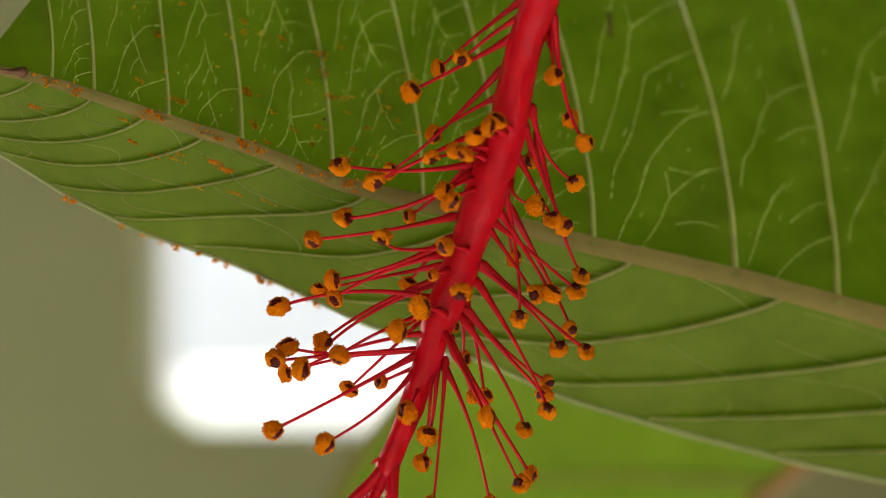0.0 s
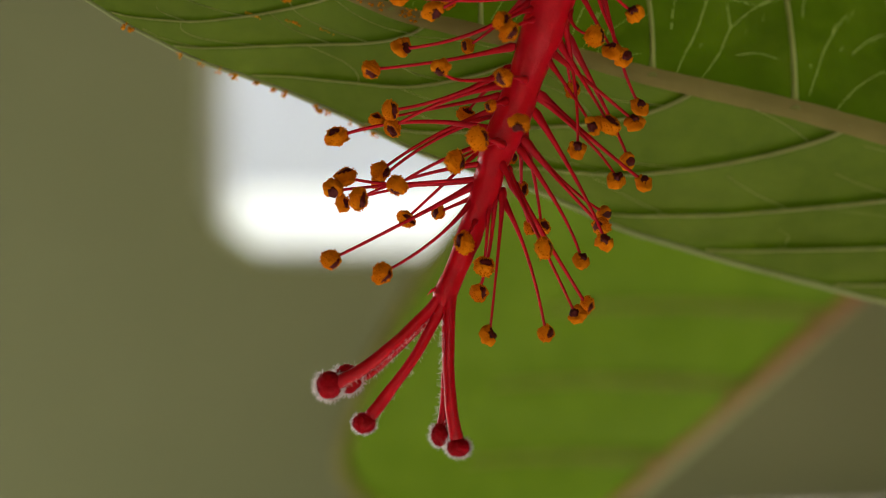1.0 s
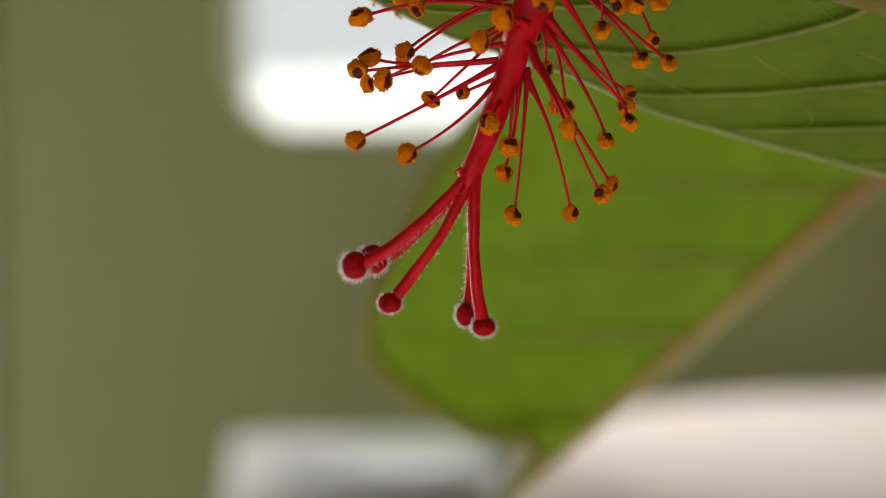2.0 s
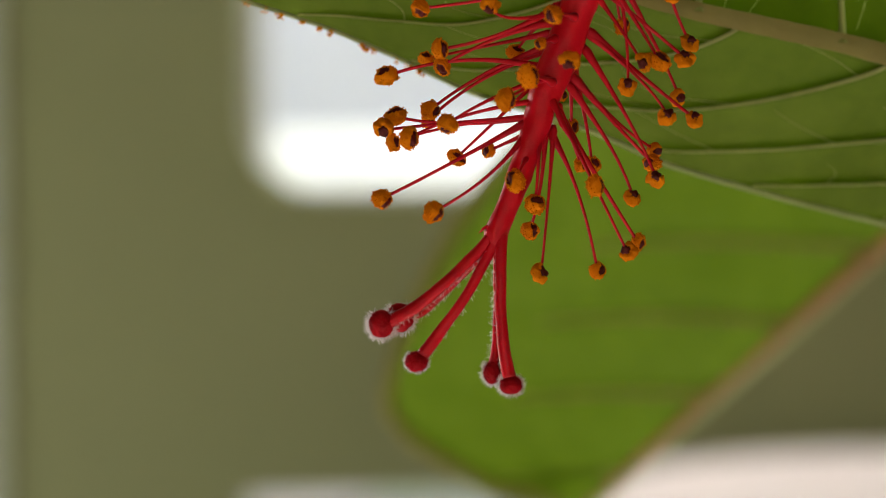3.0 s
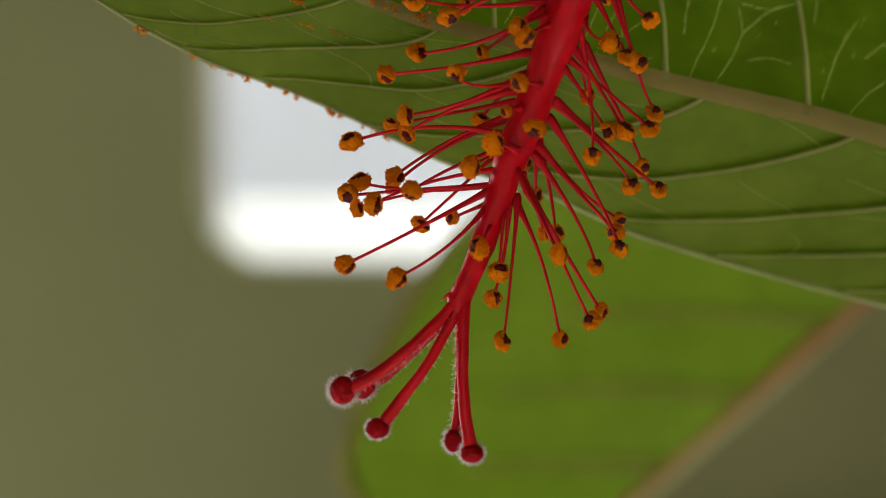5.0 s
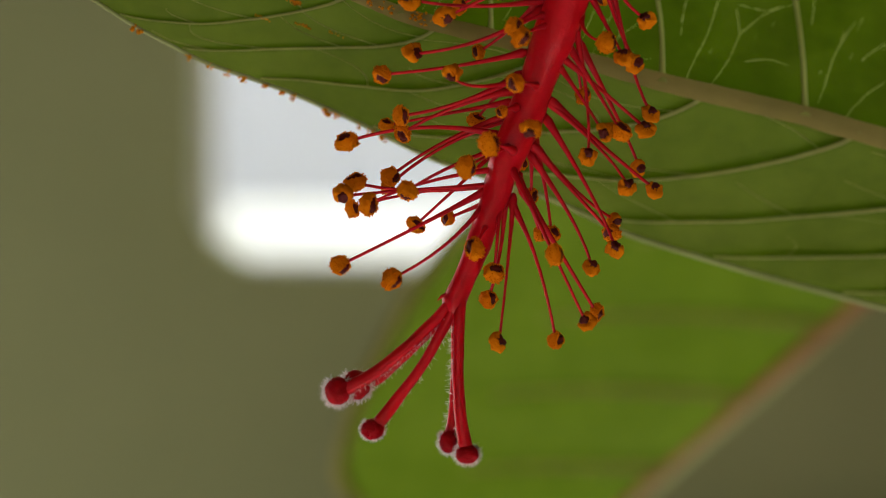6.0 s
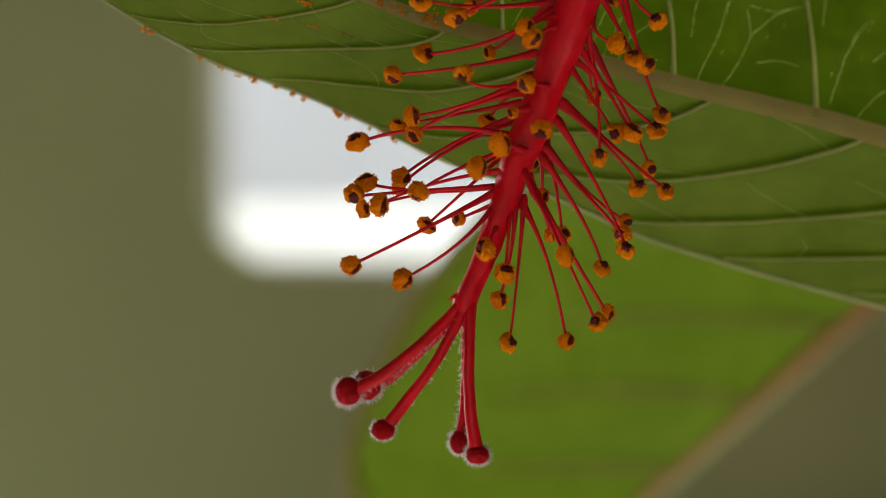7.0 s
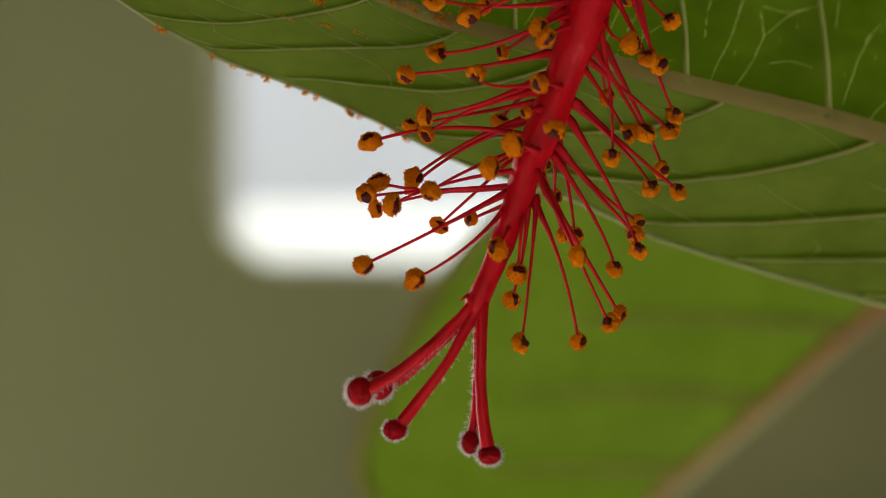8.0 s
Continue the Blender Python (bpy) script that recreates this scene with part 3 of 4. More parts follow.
stamen((-0.21, -3.00, 11.89), (4.44, -0.30, 11.59), 250, 1.15, bend=(1.44, -2.50, 11.14), facing=0.50)
stamen((3.99, -5.50, 11.36), (5.37, -1.20, 11.21), 200, 1.15, facing=0.35)
# threads of the middle, towards the leaf tip
stamen((-7.04, 0.00, 7.45), (3.44, 0.00, 7.82), 120, 1.12, bend=(-1.65, 0.00, 8.46), facing=0.30)
stamen((-4.42, 2.00, 8.54), (3.78, 0.40, 10.15), 90, 0.85, bend=(-0.15, 1.50, 9.40), facing=0.35)
stamen((-3.52, -1.00, 9.17), (4.34, 0.00, 11.94), 0, 1.05, bend=(0.60, -1.00, 10.15), facing=0.35)
stamen((-3.37, 0.00, 8.05), (3.97, 0.00, 10.89), -90, 1.10, bend=(0.22, -0.50, 9.85), facing=0.35)
stamen((1.50, 2.00, 8.91), (3.14, 0.50, 10.82), 60, 0.95, facing=0.35)
stamen((2.28, -5.00, 7.30), (3.89, -1.20, 6.93), 0, 1.25, facing=0.05)
stamen((0.79, -4.00, 5.80), (3.59, -1.00, 7.23), 0, 1.20, facing=0.05)
stamen((3.14, -2.50, 9.47), (3.97, -1.10, 9.77), 200, 0.70, facing=0.35)
stamen((5.02, -6.00, 8.20), (4.79, -1.20, 8.46), 250, 1.20, facing=0.60)
stamen((-6.48, 0.00, 4.75), (3.44, 0.00, 4.83), 90, 1.15, bend=(-1.83, 0.00, 4.23), facing=0.10)
stamen((-7.26, -1.00, 3.86), (3.29, 0.00, 4.60), 270, 1.10, bend=(-2.40, -0.50, 4.31), facing=0.40)
stamen((-6.66, 0.50, 3.03), (3.22, 0.00, 4.68), 0, 1.00, bend=(-2.21, 0.50, 4.16), facing=0.35)
stamen((-5.65, -1.50, 3.33), (3.29, 0.00, 5.73), -20, 1.12, bend=(-1.46, -1.00, 4.90), facing=0.20)
stamen((-4.16, 1.00, 5.17), (3.89, 0.30, 9.40), -10, 1.12, bend=(-0.52, 0.80, 7.53), facing=0.20)
stamen((-3.07, -2.00, 4.23), (3.74, 0.00, 7.30), 250, 1.10, bend=(0.22, -1.00, 6.03), facing=0.10)
stamen((-4.34, 2.00, 4.46), (3.97, 0.40, 9.17), 0, 0.80, bend=(-0.71, 1.50, 7.15), facing=0.35)
stamen((-2.47, 1.50, 1.98), (3.59, 0.30, 7.67), 0, 1.00, bend=(0.60, 1.00, 4.83), facing=0.35)
stamen((-0.30, 2.00, 2.43), (2.17, 0.40, 3.48), 200, 0.85, facing=0.30)
stamen((-7.45, -1.00, -0.71), (2.47, 0.00, 4.46), -40, 1.18, bend=(-2.58, -1.00, 1.76), facing=0.20)
stamen((-4.04, -2.00, -1.61), (2.17, 0.00, 3.59), -40, 1.22, bend=(-0.34, -1.50, 0.79), facing=0.20)
stamen((1.42, -3.00, 0.41), (2.10, -0.70, 1.83), 140, 1.25, facing=0.20)
# lower threads, towards the stalk
stamen((2.70, -1.00, -1.16), (3.07, 0.00, 3.93), 60, 1.15, bend=(2.92, -1.00, 1.16), facing=0.35)
stamen((2.36, 0.50, -2.88), (3.44, 0.10, 4.16), 0, 1.05, bend=(3.14, 0.00, 0.41), facing=0.35)
stamen((3.07, -1.50, -5.69), (3.97, 0.00, 3.78), 20, 1.15, bend=(3.63, -1.00, -0.34), facing=0.50)
stamen((6.81, -1.00, -5.58), (3.89, 0.00, 3.33), 10, 1.15, bend=(5.54, -1.00, -0.34), facing=0.30)
stamen((8.76, -1.00, -4.31), (4.27, 0.00, 5.09), 150, 1.12, bend=(6.78, -1.00, -0.15), facing=0.40)
stamen((9.51, 1.00, -3.74), (4.42, 0.00, 4.60), -20, 0.95, bend=(7.53, 0.50, -0.52), facing=0.35)
stamen((6.66, -4.00, 0.04), (3.89, -0.70, 5.65), 0, 1.15, facing=0.05)
stamen((6.51, 1.50, 1.42), (5.32, 0.50, 7.90), 30, 1.05, bend=(6.07, 1.00, 4.53), facing=0.35)
stamen((5.77, 2.50, 1.46), (4.34, 0.50, 5.28), 0, 0.85, facing=0.35)
stamen((9.17, -0.50, -0.67), (5.02, 0.00, 6.70), 70, 1.10, bend=(7.71, -0.50, 2.66), facing=0.40)
stamen((10.78, 2.00, 2.36), (5.47, 0.20, 7.15), 0, 0.90, bend=(8.27, 1.00, 4.16), facing=0.70)
stamen((10.48, 1.00, 1.53), (5.28, 0.00, 7.23), 180, 1.05, bend=(8.09, 0.50, 4.08), facing=0.35)
stamen((10.71, -1.50, 0.60), (6.03, 0.00, 9.17), 60, 1.12, bend=(8.84, -1.00, 4.53), facing=0.50)
stamen((5.17, 2.50, 3.93), (5.17, 0.50, 6.70), 0, 0.80, facing=0.35)
stamen((4.57, 1.00, 6.03), (4.42, 0.80, 6.70), 0, 0.65, facing=0.35)
# upper threads, towards the stalk
stamen((13.29, -0.50, 4.46), (6.29, 0.00, 10.33), 70, 1.08, bend=(10.33, -0.50, 6.85), facing=0.70)
stamen((11.49, -1.50, 4.68), (6.21, 0.00, 10.15), 70, 1.10, bend=(9.66, -1.00, 7.08), facing=0.70)
stamen((12.32, 2.00, 5.84), (8.16, 0.30, 14.26), 0, 0.95, bend=(10.89, 1.50, 9.02), facing=0.80)
stamen((8.87, -1.50, 6.70), (7.90, 0.00, 15.76), 80, 1.12, bend=(8.76, -1.00, 10.52), facing=0.60)
stamen((9.88, -2.50, 8.12), (6.89, -0.30, 12.58), 200, 1.15, facing=0.50)
stamen((11.01, -2.00, 8.20), (7.53, 0.00, 13.89), 80, 1.15, bend=(9.66, -1.50, 10.52), facing=0.30)
stamen((12.62, -1.00, 8.50), (6.96, 0.00, 13.22), 100, 1.15, bend=(9.58, -1.00, 11.08), facing=0.60)
stamen((13.03, 0.50, 9.51), (10.15, 0.20, 18.76), 60, 1.10, bend=(11.68, 0.30, 12.77), facing=0.60)
stamen((11.18, -1.50, 13.23), (8.85, 0.00, 17.46), 100, 1.15, bend=(10.35, -1.00, 14.66), facing=0.50)
stamen((12.04, -1.00, 12.79), (9.30, 0.00, 19.71), 30, 1.08, bend=(10.73, -1.00, 15.41), facing=0.50)
stamen((10.05, -2.00, 14.10), (8.37, -0.30, 15.78), 0, 1.10, bend=(8.74, -1.50, 14.66), facing=0.10)
stamen((8.55, 2.50, 10.61), (8.26, 0.40, 15.78), 0, 0.95, bend=(8.18, 1.50, 12.79), facing=0.35)
stamen((12.60, -1.50, 15.71), (9.86, 0.00, 20.65), 120, 1.08, bend=(10.73, -1.00, 17.65), facing=0.40)
stamen((9.75, 2.50, 17.09), (9.49, 0.40, 19.34), 200, 0.85, facing=0.35)
stamen((13.38, -0.50, 18.29), (11.36, 0.00, 27.01), 0, 1.08, bend=(12.04, 0.00, 21.58), facing=0.10)
stamen((12.45, 1.00, 19.90), (11.10, 0.20, 26.08), 140, 1.05, bend=(11.85, 0.50, 22.89), facing=0.35)
stamen((11.36, -2.00, 22.78), (10.88, 0.00, 25.59), 40, 1.18, bend=(11.25, -1.50, 24.20), facing=0.30)



# ---- the large leaf ----
leaf = thing("hibiscus_leaf", "large green hibiscus leaf seen from its veined underside, dusted with pollen", "leaf", at(25, 14, 5))
TO_LEAF = Matrix.Translation(-at(25, 14, 5))
RIB_X = [-31.13, -25.51, -22.14, -14.28, -8.67, -3.05, 2.19, 8.18, 13.80, 23.16, 33.19, 40.38]
RIB_Z = [24.84, 23.27, 22.52, 19.82, 17.95, 15.59, 14.40, 12.97, 11.40, 9.30, 6.50, 4.36]
LOW_X = [-31.13, -25.51, -21.02, -16.53, -10.54, -6.05, -1.55, 2.19, 6.31, 11.92, 19.41, 28.02, 33.19, 40.38]
LOW_Z = [20.87, 17.69, 14.84, 12.56, 10.54, 8.55, 6.31, 5.07, 3.80, 1.25, -0.99, -3.24, -4.36, -5.75]
UP_X = [-31.13, -26.64, -25.51, -23.83, -21.77, -18.03, -10.54, 4.44, 23.16, 40.38]
UP_Z = [24.95, 24.20, 25.44, 27.76, 30.01, 32.25, 34.13, 34.87, 33.75, 30.01]
UP_VEINS = [-27.01, -22.14, -19.34, -14.40, -9.53, -3.50, 2.45, 7.62, 13.80, 23.27, 30.08, 38.13]
LOW_VEINS = [-27.01, -23.27, -19.34, -15.78, -11.85, -6.80, -0.99, 6.31, 16.79, 26.90, 37.76, 48.61, 60.59]


def rib_z(x):
    return eased(x, RIB_X, RIB_Z, 1.2)


def low_z(x):
    return eased(x, LOW_X, LOW_Z, 1.0)


def rib_d(x):
    return np.interp(x, (-28, -5, 10, 35), (2.5, 6.0, 8.5, 14.0))


def up_shift(h):
    """How far a side vein leans to the tip, h millimetres above the midrib."""
    return -0.0108 * h * h


def upper_point(x, h):
    """The upper half: h millimetres above the midrib."""
    j = np.interp(x - up_shift(h), UP_VEINS, range(len(UP_VEINS)))
    f = j - np.floor(j)
    swell = np.abs(np.sin(math.pi * f)) ** 0.7 * np.minimum(1.0, h / 2.5)
    ripple = 0.3 * np.sin(0.31 * x + 0.47 * h + 1) + 0.22 * np.sin(0.83 * x - 0.52 * h) + 0.06 * np.sin(2.1 * x + 1.3 * h + 2) + 0.05 * np.sin(1.2 * x - 2.6 * h)
    d = rib_d(x) + 0.6 * h + 0.45 * swell + ripple * np.minimum(1.0, h / 3)
    return x, d, rib_z(x) + h


def low_root(x, v):
    """The place on the midrib from which the lower side vein through this point comes."""
    w = max(v, 0.0) ** 1.333
    return (x + 17.9 * w) / (1 - 0.3 * w)


def lower_point(x, v):
    """The lower half: v goes from the midrib to the lower edge."""
    j = float(np.interp(low_root(x, v), LOW_VEINS, range(len(LOW_VEINS))))
    f = j - math.floor(j)
    z0, z1 = rib_z(x), low_z(x)
    span = z0 - z1
    pucker = (f ** 2.5 * (1 - f) ** 0.55 * 3.0) * min(1.0, v * 12) * min(1.0, (1 - v) * 6 + 0.15)
    deep = float(np.interp(x, (-28, 0, 35), (3.5, 8.0, 13.0)))
    ripple = noise.noise(Vector((x * 0.2, v * 3, 5))) * 0.4
    fold = float(np.interp(x, (-28, -12, 5, 30), (0.35, 0.6, 1.0, 1.25)))
    d = rib_d(x) + deep * max(v, 0.0) ** 1.25 + fold * pucker + ripple * v
    return x, d, z0 - span * v


def sheet(fn, us, vs):
    bm = bmesh.new()
    grid = [[bm.verts.new(at(*fn(u, v))) for v in vs(u)] for u in us]
    for a, b in zip(grid, grid[1:]):
        for j in range(len(a) - 1):
            bm.faces.new((a[j], a[j + 1], b[j + 1], b[j]))
    bmesh.ops.remove_doubles(bm, verts=bm.verts, dist=1e-7)
    bm.transform(TO_LEAF)
    return bm


def up_edge(x):
    return np.maximum(0.05, eased(x, UP_X, UP_Z, 0.8) - rib_z(x))


XS = [float(x) for x in np.linspace(RIB_X[0], RIB_X[-1], 300)]
part("lower_blade", sheet(lower_point, XS, lambda x: [i / 110 for i in range(111)]), BLADE, leaf, "paler folded half of the blade")


def vein_width(x0):
    return float(np.interp(x0, (-24, 0, 30), (0.09, 0.125, 0.18)))


def vein_x(i, x0, h):
    """Where the i-th upper side vein stands h millimetres above the midrib."""
    return x0 + up_shift(h) * float(np.interp(x0, (22, 30), (1.0, 0.65))) + 0.25 * noise.noise(Vector((float(h) * 0.15, i * 7.0, 0)))


def half_tube(bm, pts, radii, flat):
    """The viewer's half of a tube, open towards the blade so that light from behind reaches it."""
    rows, n = [], len(pts)
    for i, p in enumerate(pts):
        d = (pts[min(i + 1, n - 1)] - pts[max(i - 1, 0)]).normalized()
        side = d.cross(Vector((0, 1, 0))).normalized()
        rows.append([bm.verts.new(p + side * (radii[i] * math.cos(a)) - Vector((0, radii[i] * flat * math.sin(a), 0))) for a in (math.pi * j / 8 for j in range(9))])
    for a, b in zip(rows, rows[1:]):
        for j in range(8):
            bm.faces.new((a[j], a[j + 1], b[j + 1], b[j]))


def raised(name, pts, radii, mat, label="", sides=8, flat=0.7, half=False):
    """A rib or vein that stands out of the blade towards the viewer."""
    bm = bmesh.new()
    if half:
        half_tube(bm, pts, radii, flat)
    else:
        tube(bm, [p - Vector((0, 0.25 * (radii[i] if hasattr(radii, "__len__") else radii), 0)) for i, p in enumerate(pts)], radii, sides, flat)
    for v in bm.verts:
        v.co += Vector((0, noise.noise(v.co * 500), noise.noise(v.co * 500 + Vector((0, 5, 0))))) * 0.03 * MM
    bm.transform(TO_LEAF)
    return part(name, bm, mat, leaf, label)


xs = [float(x) for x in np.linspace(RIB_X[0], RIB_X[-1], 260)]
bm = bmesh.new()
rows = []
for x in xs:
    r = float(np.interp(x, (-26, -15, 15, 35), (0.32, 0.46, 0.64, 0.78))) * (1 + 0.1 * noise.noise(Vector((x * 0.5, 0, 3))))
    row = []
    for u in np.linspace(-1, 1, 15):
        # the rib swells softly out of the fold between the halves
        fall = (math.sqrt(u * u + 0.06) - 0.245) * (0.02 if u > 0 else 0.12) * r
        d = float(rib_d(x)) + fall - 0.04 * r * (1 - u * u) - 0.05 + 0.02 * noise.noise(Vector((x * 2.2, u * 2, 7)))
        row.append(bm.verts.new(at(x, d, rib_z(x) + u * r * (1 + 0.03 * noise.noise(Vector((x * 1.7, u, 1)))))))
    rows.append(row)
for a, b in zip(rows, rows[1:]):
    for k in range(14):
        bm.faces.new((a[k], a[k + 1], b[k + 1], b[k]))
bm.transform(TO_LEAF)
part("midrib", bm, MIDRIB, leaf, "pale tan raised midrib")
for i, x0 in enumerate(UP_VEINS[1:-1]):
    top = up_edge(x0) * 0.98
    hs = [top * i / 50 for i in range(51)]
    w = vein_width(x0)
    pts = []
    for h in hs:
        x = vein_x(i, x0, h)
        if h < up_edge(x):
            pts.append(at(*upper_point(x, h)))
    raised("side_vein", pts, [MM * w * (1.25 - 0.55 * j / 50 + 1.4 * math.exp(-j / 1.6)) for j in range(len(pts))], VEIN, half=True)
for i, x0 in enumerate(LOW_VEINS[1:]):
    pts = []
    for j in range(70):
        v = 0.97 * j / 69
        w = v ** 1.333
        x = x0 * (1 - 0.3 * w) - 17.9 * w
        if x > RIB_X[0] + 0.3:
            pts.append(at(*lower_point(x, v)))
    w = float(np.interp(x0, (-24, 0, 30), (0.07, 0.1, 0.15)))
    if len(pts) > 4:
        raised("side_vein", pts, [MM * w * (1.3 - 0.75 * j / 70) for j in range(len(pts))], VEIN, flat=0.3)
# thin cross veins of the folded half
rng = random.Random(17)
bm = bmesh.new()
for a, b in zip(LOW_VEINS[1:], LOW_VEINS[2:]):
    v = rng.uniform(0.1, 0.2)
    while v < 0.9:
        pts = []
        lean, bow = rng.uniform(-0.2, 0.05), rng.uniform(-0.1, 0.1)
        reach = rng.choice((0.55, 0.8, 1.0, 1.0))
        for q in np.linspace(0, reach, 16):
            vv = min(0.96, max(0.02, v + lean * q + bow * math.sin(math.pi * q)))
            w = vv ** 1.333
            x = (b + (a - b) * q) * (1 - 0.3 * w) - 17.9 * w
            if RIB_X[0] + 0.3 < x < RIB_X[-1]:
                pts.append(at(*lower_point(x, vv)) - Vector((0, 0.01 * MM, 0)))
        if len(pts) > 4:
            tube(bm, pts, [MM * (0.04 - 0.02 * j / len(pts)) for j in range(len(pts))], 6, 0.4)
        v += rng.uniform(0.14, 0.34)
bm.transform(TO_LEAF)
part("vein_net", bm, VEIN, leaf, "thin cross veins")["kind"] = "stuff"
# rolled rim of the lower edge
pts = [at(*lower_point(x, 1.0)) for x in XS[::2]]
raised("leaf_edge", pts, [MM * float(np.interp(x, (-26, 30), (0.13, 0.22))) for x in XS[::2]], EDGE, "thin pale rolled leaf edge")


NX, NH = 1800, 560


RISE = up_edge(np.linspace(RIB_X[0], RIB_X[-1], NX + 1))


def rise(x):
    """The height of the upper half over the midrib."""
    return float(RISE[min(NX, max(0, int((x - RIB_X[0]) / (RIB_X[-1] - RIB_X[0]) * NX + 0.5)))])


def cell(x, h):
    return (x - RIB_X[0]) / (RIB_X[-1] - RIB_X[0]) * NX, h / rise(x) * NH


def paint(mask, x, h, r):
    """Mark the cells of the upper half within r millimetres of a point."""
    ci, cj = cell(x, h)
    wi, wj = r / (RIB_X[-1] - RIB_X[0]) * NX, r / rise(x) * NH
    for i in range(int(ci - wi), int(ci + wi) + 1):
        for j in range(int(cj - wj), int(cj + wj) + 1):
            if 0 <= i < NX and 0 <= j < NH and ((i + 0.5 - ci) / max(wi, 0.5)) ** 2 + ((j + 0.5 - cj) / max(wj, 0.5)) ** 2 <= 1:
                mask[i, j] = True


def upper_half():
    """The bright half: its blade, open under the side veins, and the net of thin veins let into it."""
    rng = random.Random(14)
    fine = np.zeros((NX, NH), bool)
    hole = np.zeros((NX, NH), bool)

    def run(i, pts, r0, r1):
        """A thin vein through points (share of the way between side veins, millimetres above the midrib)."""
        line = spline([Vector((f, h, 0)) for f, h in pts], 6)
        off = rng.uniform(0, 50)
        last = None
        n = len(line)
        for k in range(n):
            f, h = line[k].x, line[k].y
            a, b = vein_x(i - 1, UP_VEINS[i], h), vein_x(i, UP_VEINS[i + 1], h)
            p = Vector((a + (b - a) * f + 0.05 * noise.noise(Vector((h * 1.3, off, 0))), h, 0))
            if f < 0.01 or h < 0.5 or h > rise(p.x) - 0.3:
                return
            if last is not None:
                steps = max(1, int((p - last).length / 0.04))
                for q in range(steps):
                    c = last.lerp(p, q / steps)
                    paint(fine, c.x, c.y, r0 + (r1 - r0) * (k - 1 + q / steps) / (n - 1))
            last = p

    def arch(i, gap, h, r, lean, share):
        """A branch from the next side vein down to a knot, and the legs that fall from it."""
        def at_knot(f, g):
            return f + lean * min(0, g + 0.3) + rng.uniform(-0.025, 0.025), h + g * gap + rng.uniform(-0.03, 0.03) * gap

        a, b, c = at_knot(0.56, -0.28), at_knot(0.63, -0.5), at_knot(0.73, -0.7)
        if rng.random() < share:
            run(i, ((0.98, h), at_knot(0.78, -0.1), a), r, r * 0.9)
        if rng.random() < share:
            run(i, (a, at_knot(0.46, -0.5), at_knot(0.37, -0.74), at_knot(0.29, -0.98), at_knot(0.22, -1.2)), r, r * 0.5)
        if x0 < 4 and rng.random() < 0.88:
            run(i, (a, b), r * 0.9, r * 0.8)
            run(i, (b, at_knot(0.56, -0.68), at_knot(0.52, -0.8)), r * 0.85, r * 0.45)
            if rng.random() < 0.5:
                run(i, (b, c), r * 0.75, r * 0.6)
        if rng.random() < share * 0.5:
            run(i, (a, at_knot(0.56, -0.13)), r * 0.8, r * 0.5)
        if rng.random() < share * 0.5:
            run(i, (b, at_knot(0.78, -0.45), at_knot(0.9, -0.42)), r * 0.6, r * 0.5)

    for i in range(1, len(UP_VEINS) - 1):
        x0 = UP_VEINS[i]
        gap = UP_VEINS[i + 1] - x0
        r = float(np.interp(x0, (-24, 0, 8, 25), (0.022, 0.022, 0.02, 0.016)))
        share = float(np.interp(x0, (-24, 3, 15, 25), (0.97, 0.97, 0.9, 0.4)))
        lean = float(np.interp(x0, (-24, -5, 3, 12), (0.0, 0.05, 0.08, 0.12)))
        h = rng.uniform(0.55, 0.8) * gap
        while h < min(24, up_edge(x0) + 2):
            arch(i, gap, h, r * rng.uniform(0.85, 1.1), lean, share)
            h += gap * (rng.uniform(0.58, 0.78) if x0 < 4 else rng.uniform(0.32, 0.45))
        for _ in range(int((6 if x0 < 5 else 2) * min(gap, 8))):
            f, hh = rng.uniform(0.15, 0.9), rng.uniform(0.8, 20)
            step = rng.uniform(0.2, 0.7)
            run(i, ((f, hh), (f - (0.4 + lean) * step / gap, hh - step)), r * rng.uniform(0.4, 0.65), r * 0.35)
        w = vein_width(x0)
        for h in np.arange(0, 24, 0.06):
            if h < rise(vein_x(i - 1, x0, h)) - 0.05:
                paint(hole, vein_x(i - 1, x0, h), h, w * 0.75)
    fine &= ~hole
    us = np.linspace(RIB_X[0], RIB_X[-1], NX + 1)[:, None]
    hs = up_edge(us) * np.linspace(0, 1, NH + 1)[None, :]
    x, d, z = upper_point(us + 0 * hs, hs)
    s = 1 + d * MM / REACH
    verts = np.stack([x * MM * s, REACH + d * MM, EYE + z * MM * s], -1).reshape(-1, 3) - np.array(at(25, 14, 5))
    n = NH + 1
    corner = np.add.outer(np.arange(NX) * n, np.arange(NH))
    quads = np.stack([corner, corner + 1, corner + n + 1, corner + n], -1)
    for name, keep, mat, label in (("upper_blade", ~fine & ~hole, BLADE, "bright backlit half of the blade"), ("fine_vein_net", fine, FINE_VEIN, "net of fine pale veins")):
        used, faces = np.unique(quads[keep], return_inverse=True)
        faces = faces.reshape(-1)
        me = bpy.data.meshes.new(name)
        me.vertices.add(len(used))
        me.vertices.foreach_set("co", verts[used].astype(np.float32).ravel())
        me.loops.add(len(faces))
        me.loops.foreach_set("vertex_index", faces.astype(np.int32))
        me.polygons.add(len(faces) // 4)
        me.polygons.foreach_set("loop_start", np.arange(0, len(faces), 4, dtype=np.int32))
        me.polygons.foreach_set("use_smooth", np.ones(len(faces) // 4, bool))
        me.update(calc_edges=True)
        me.materials.append(mat)
        ob = part(name, me, mat, leaf, label)
        if name == "fine_vein_net":
            ob["kind"] = "stuff"


upper_half()


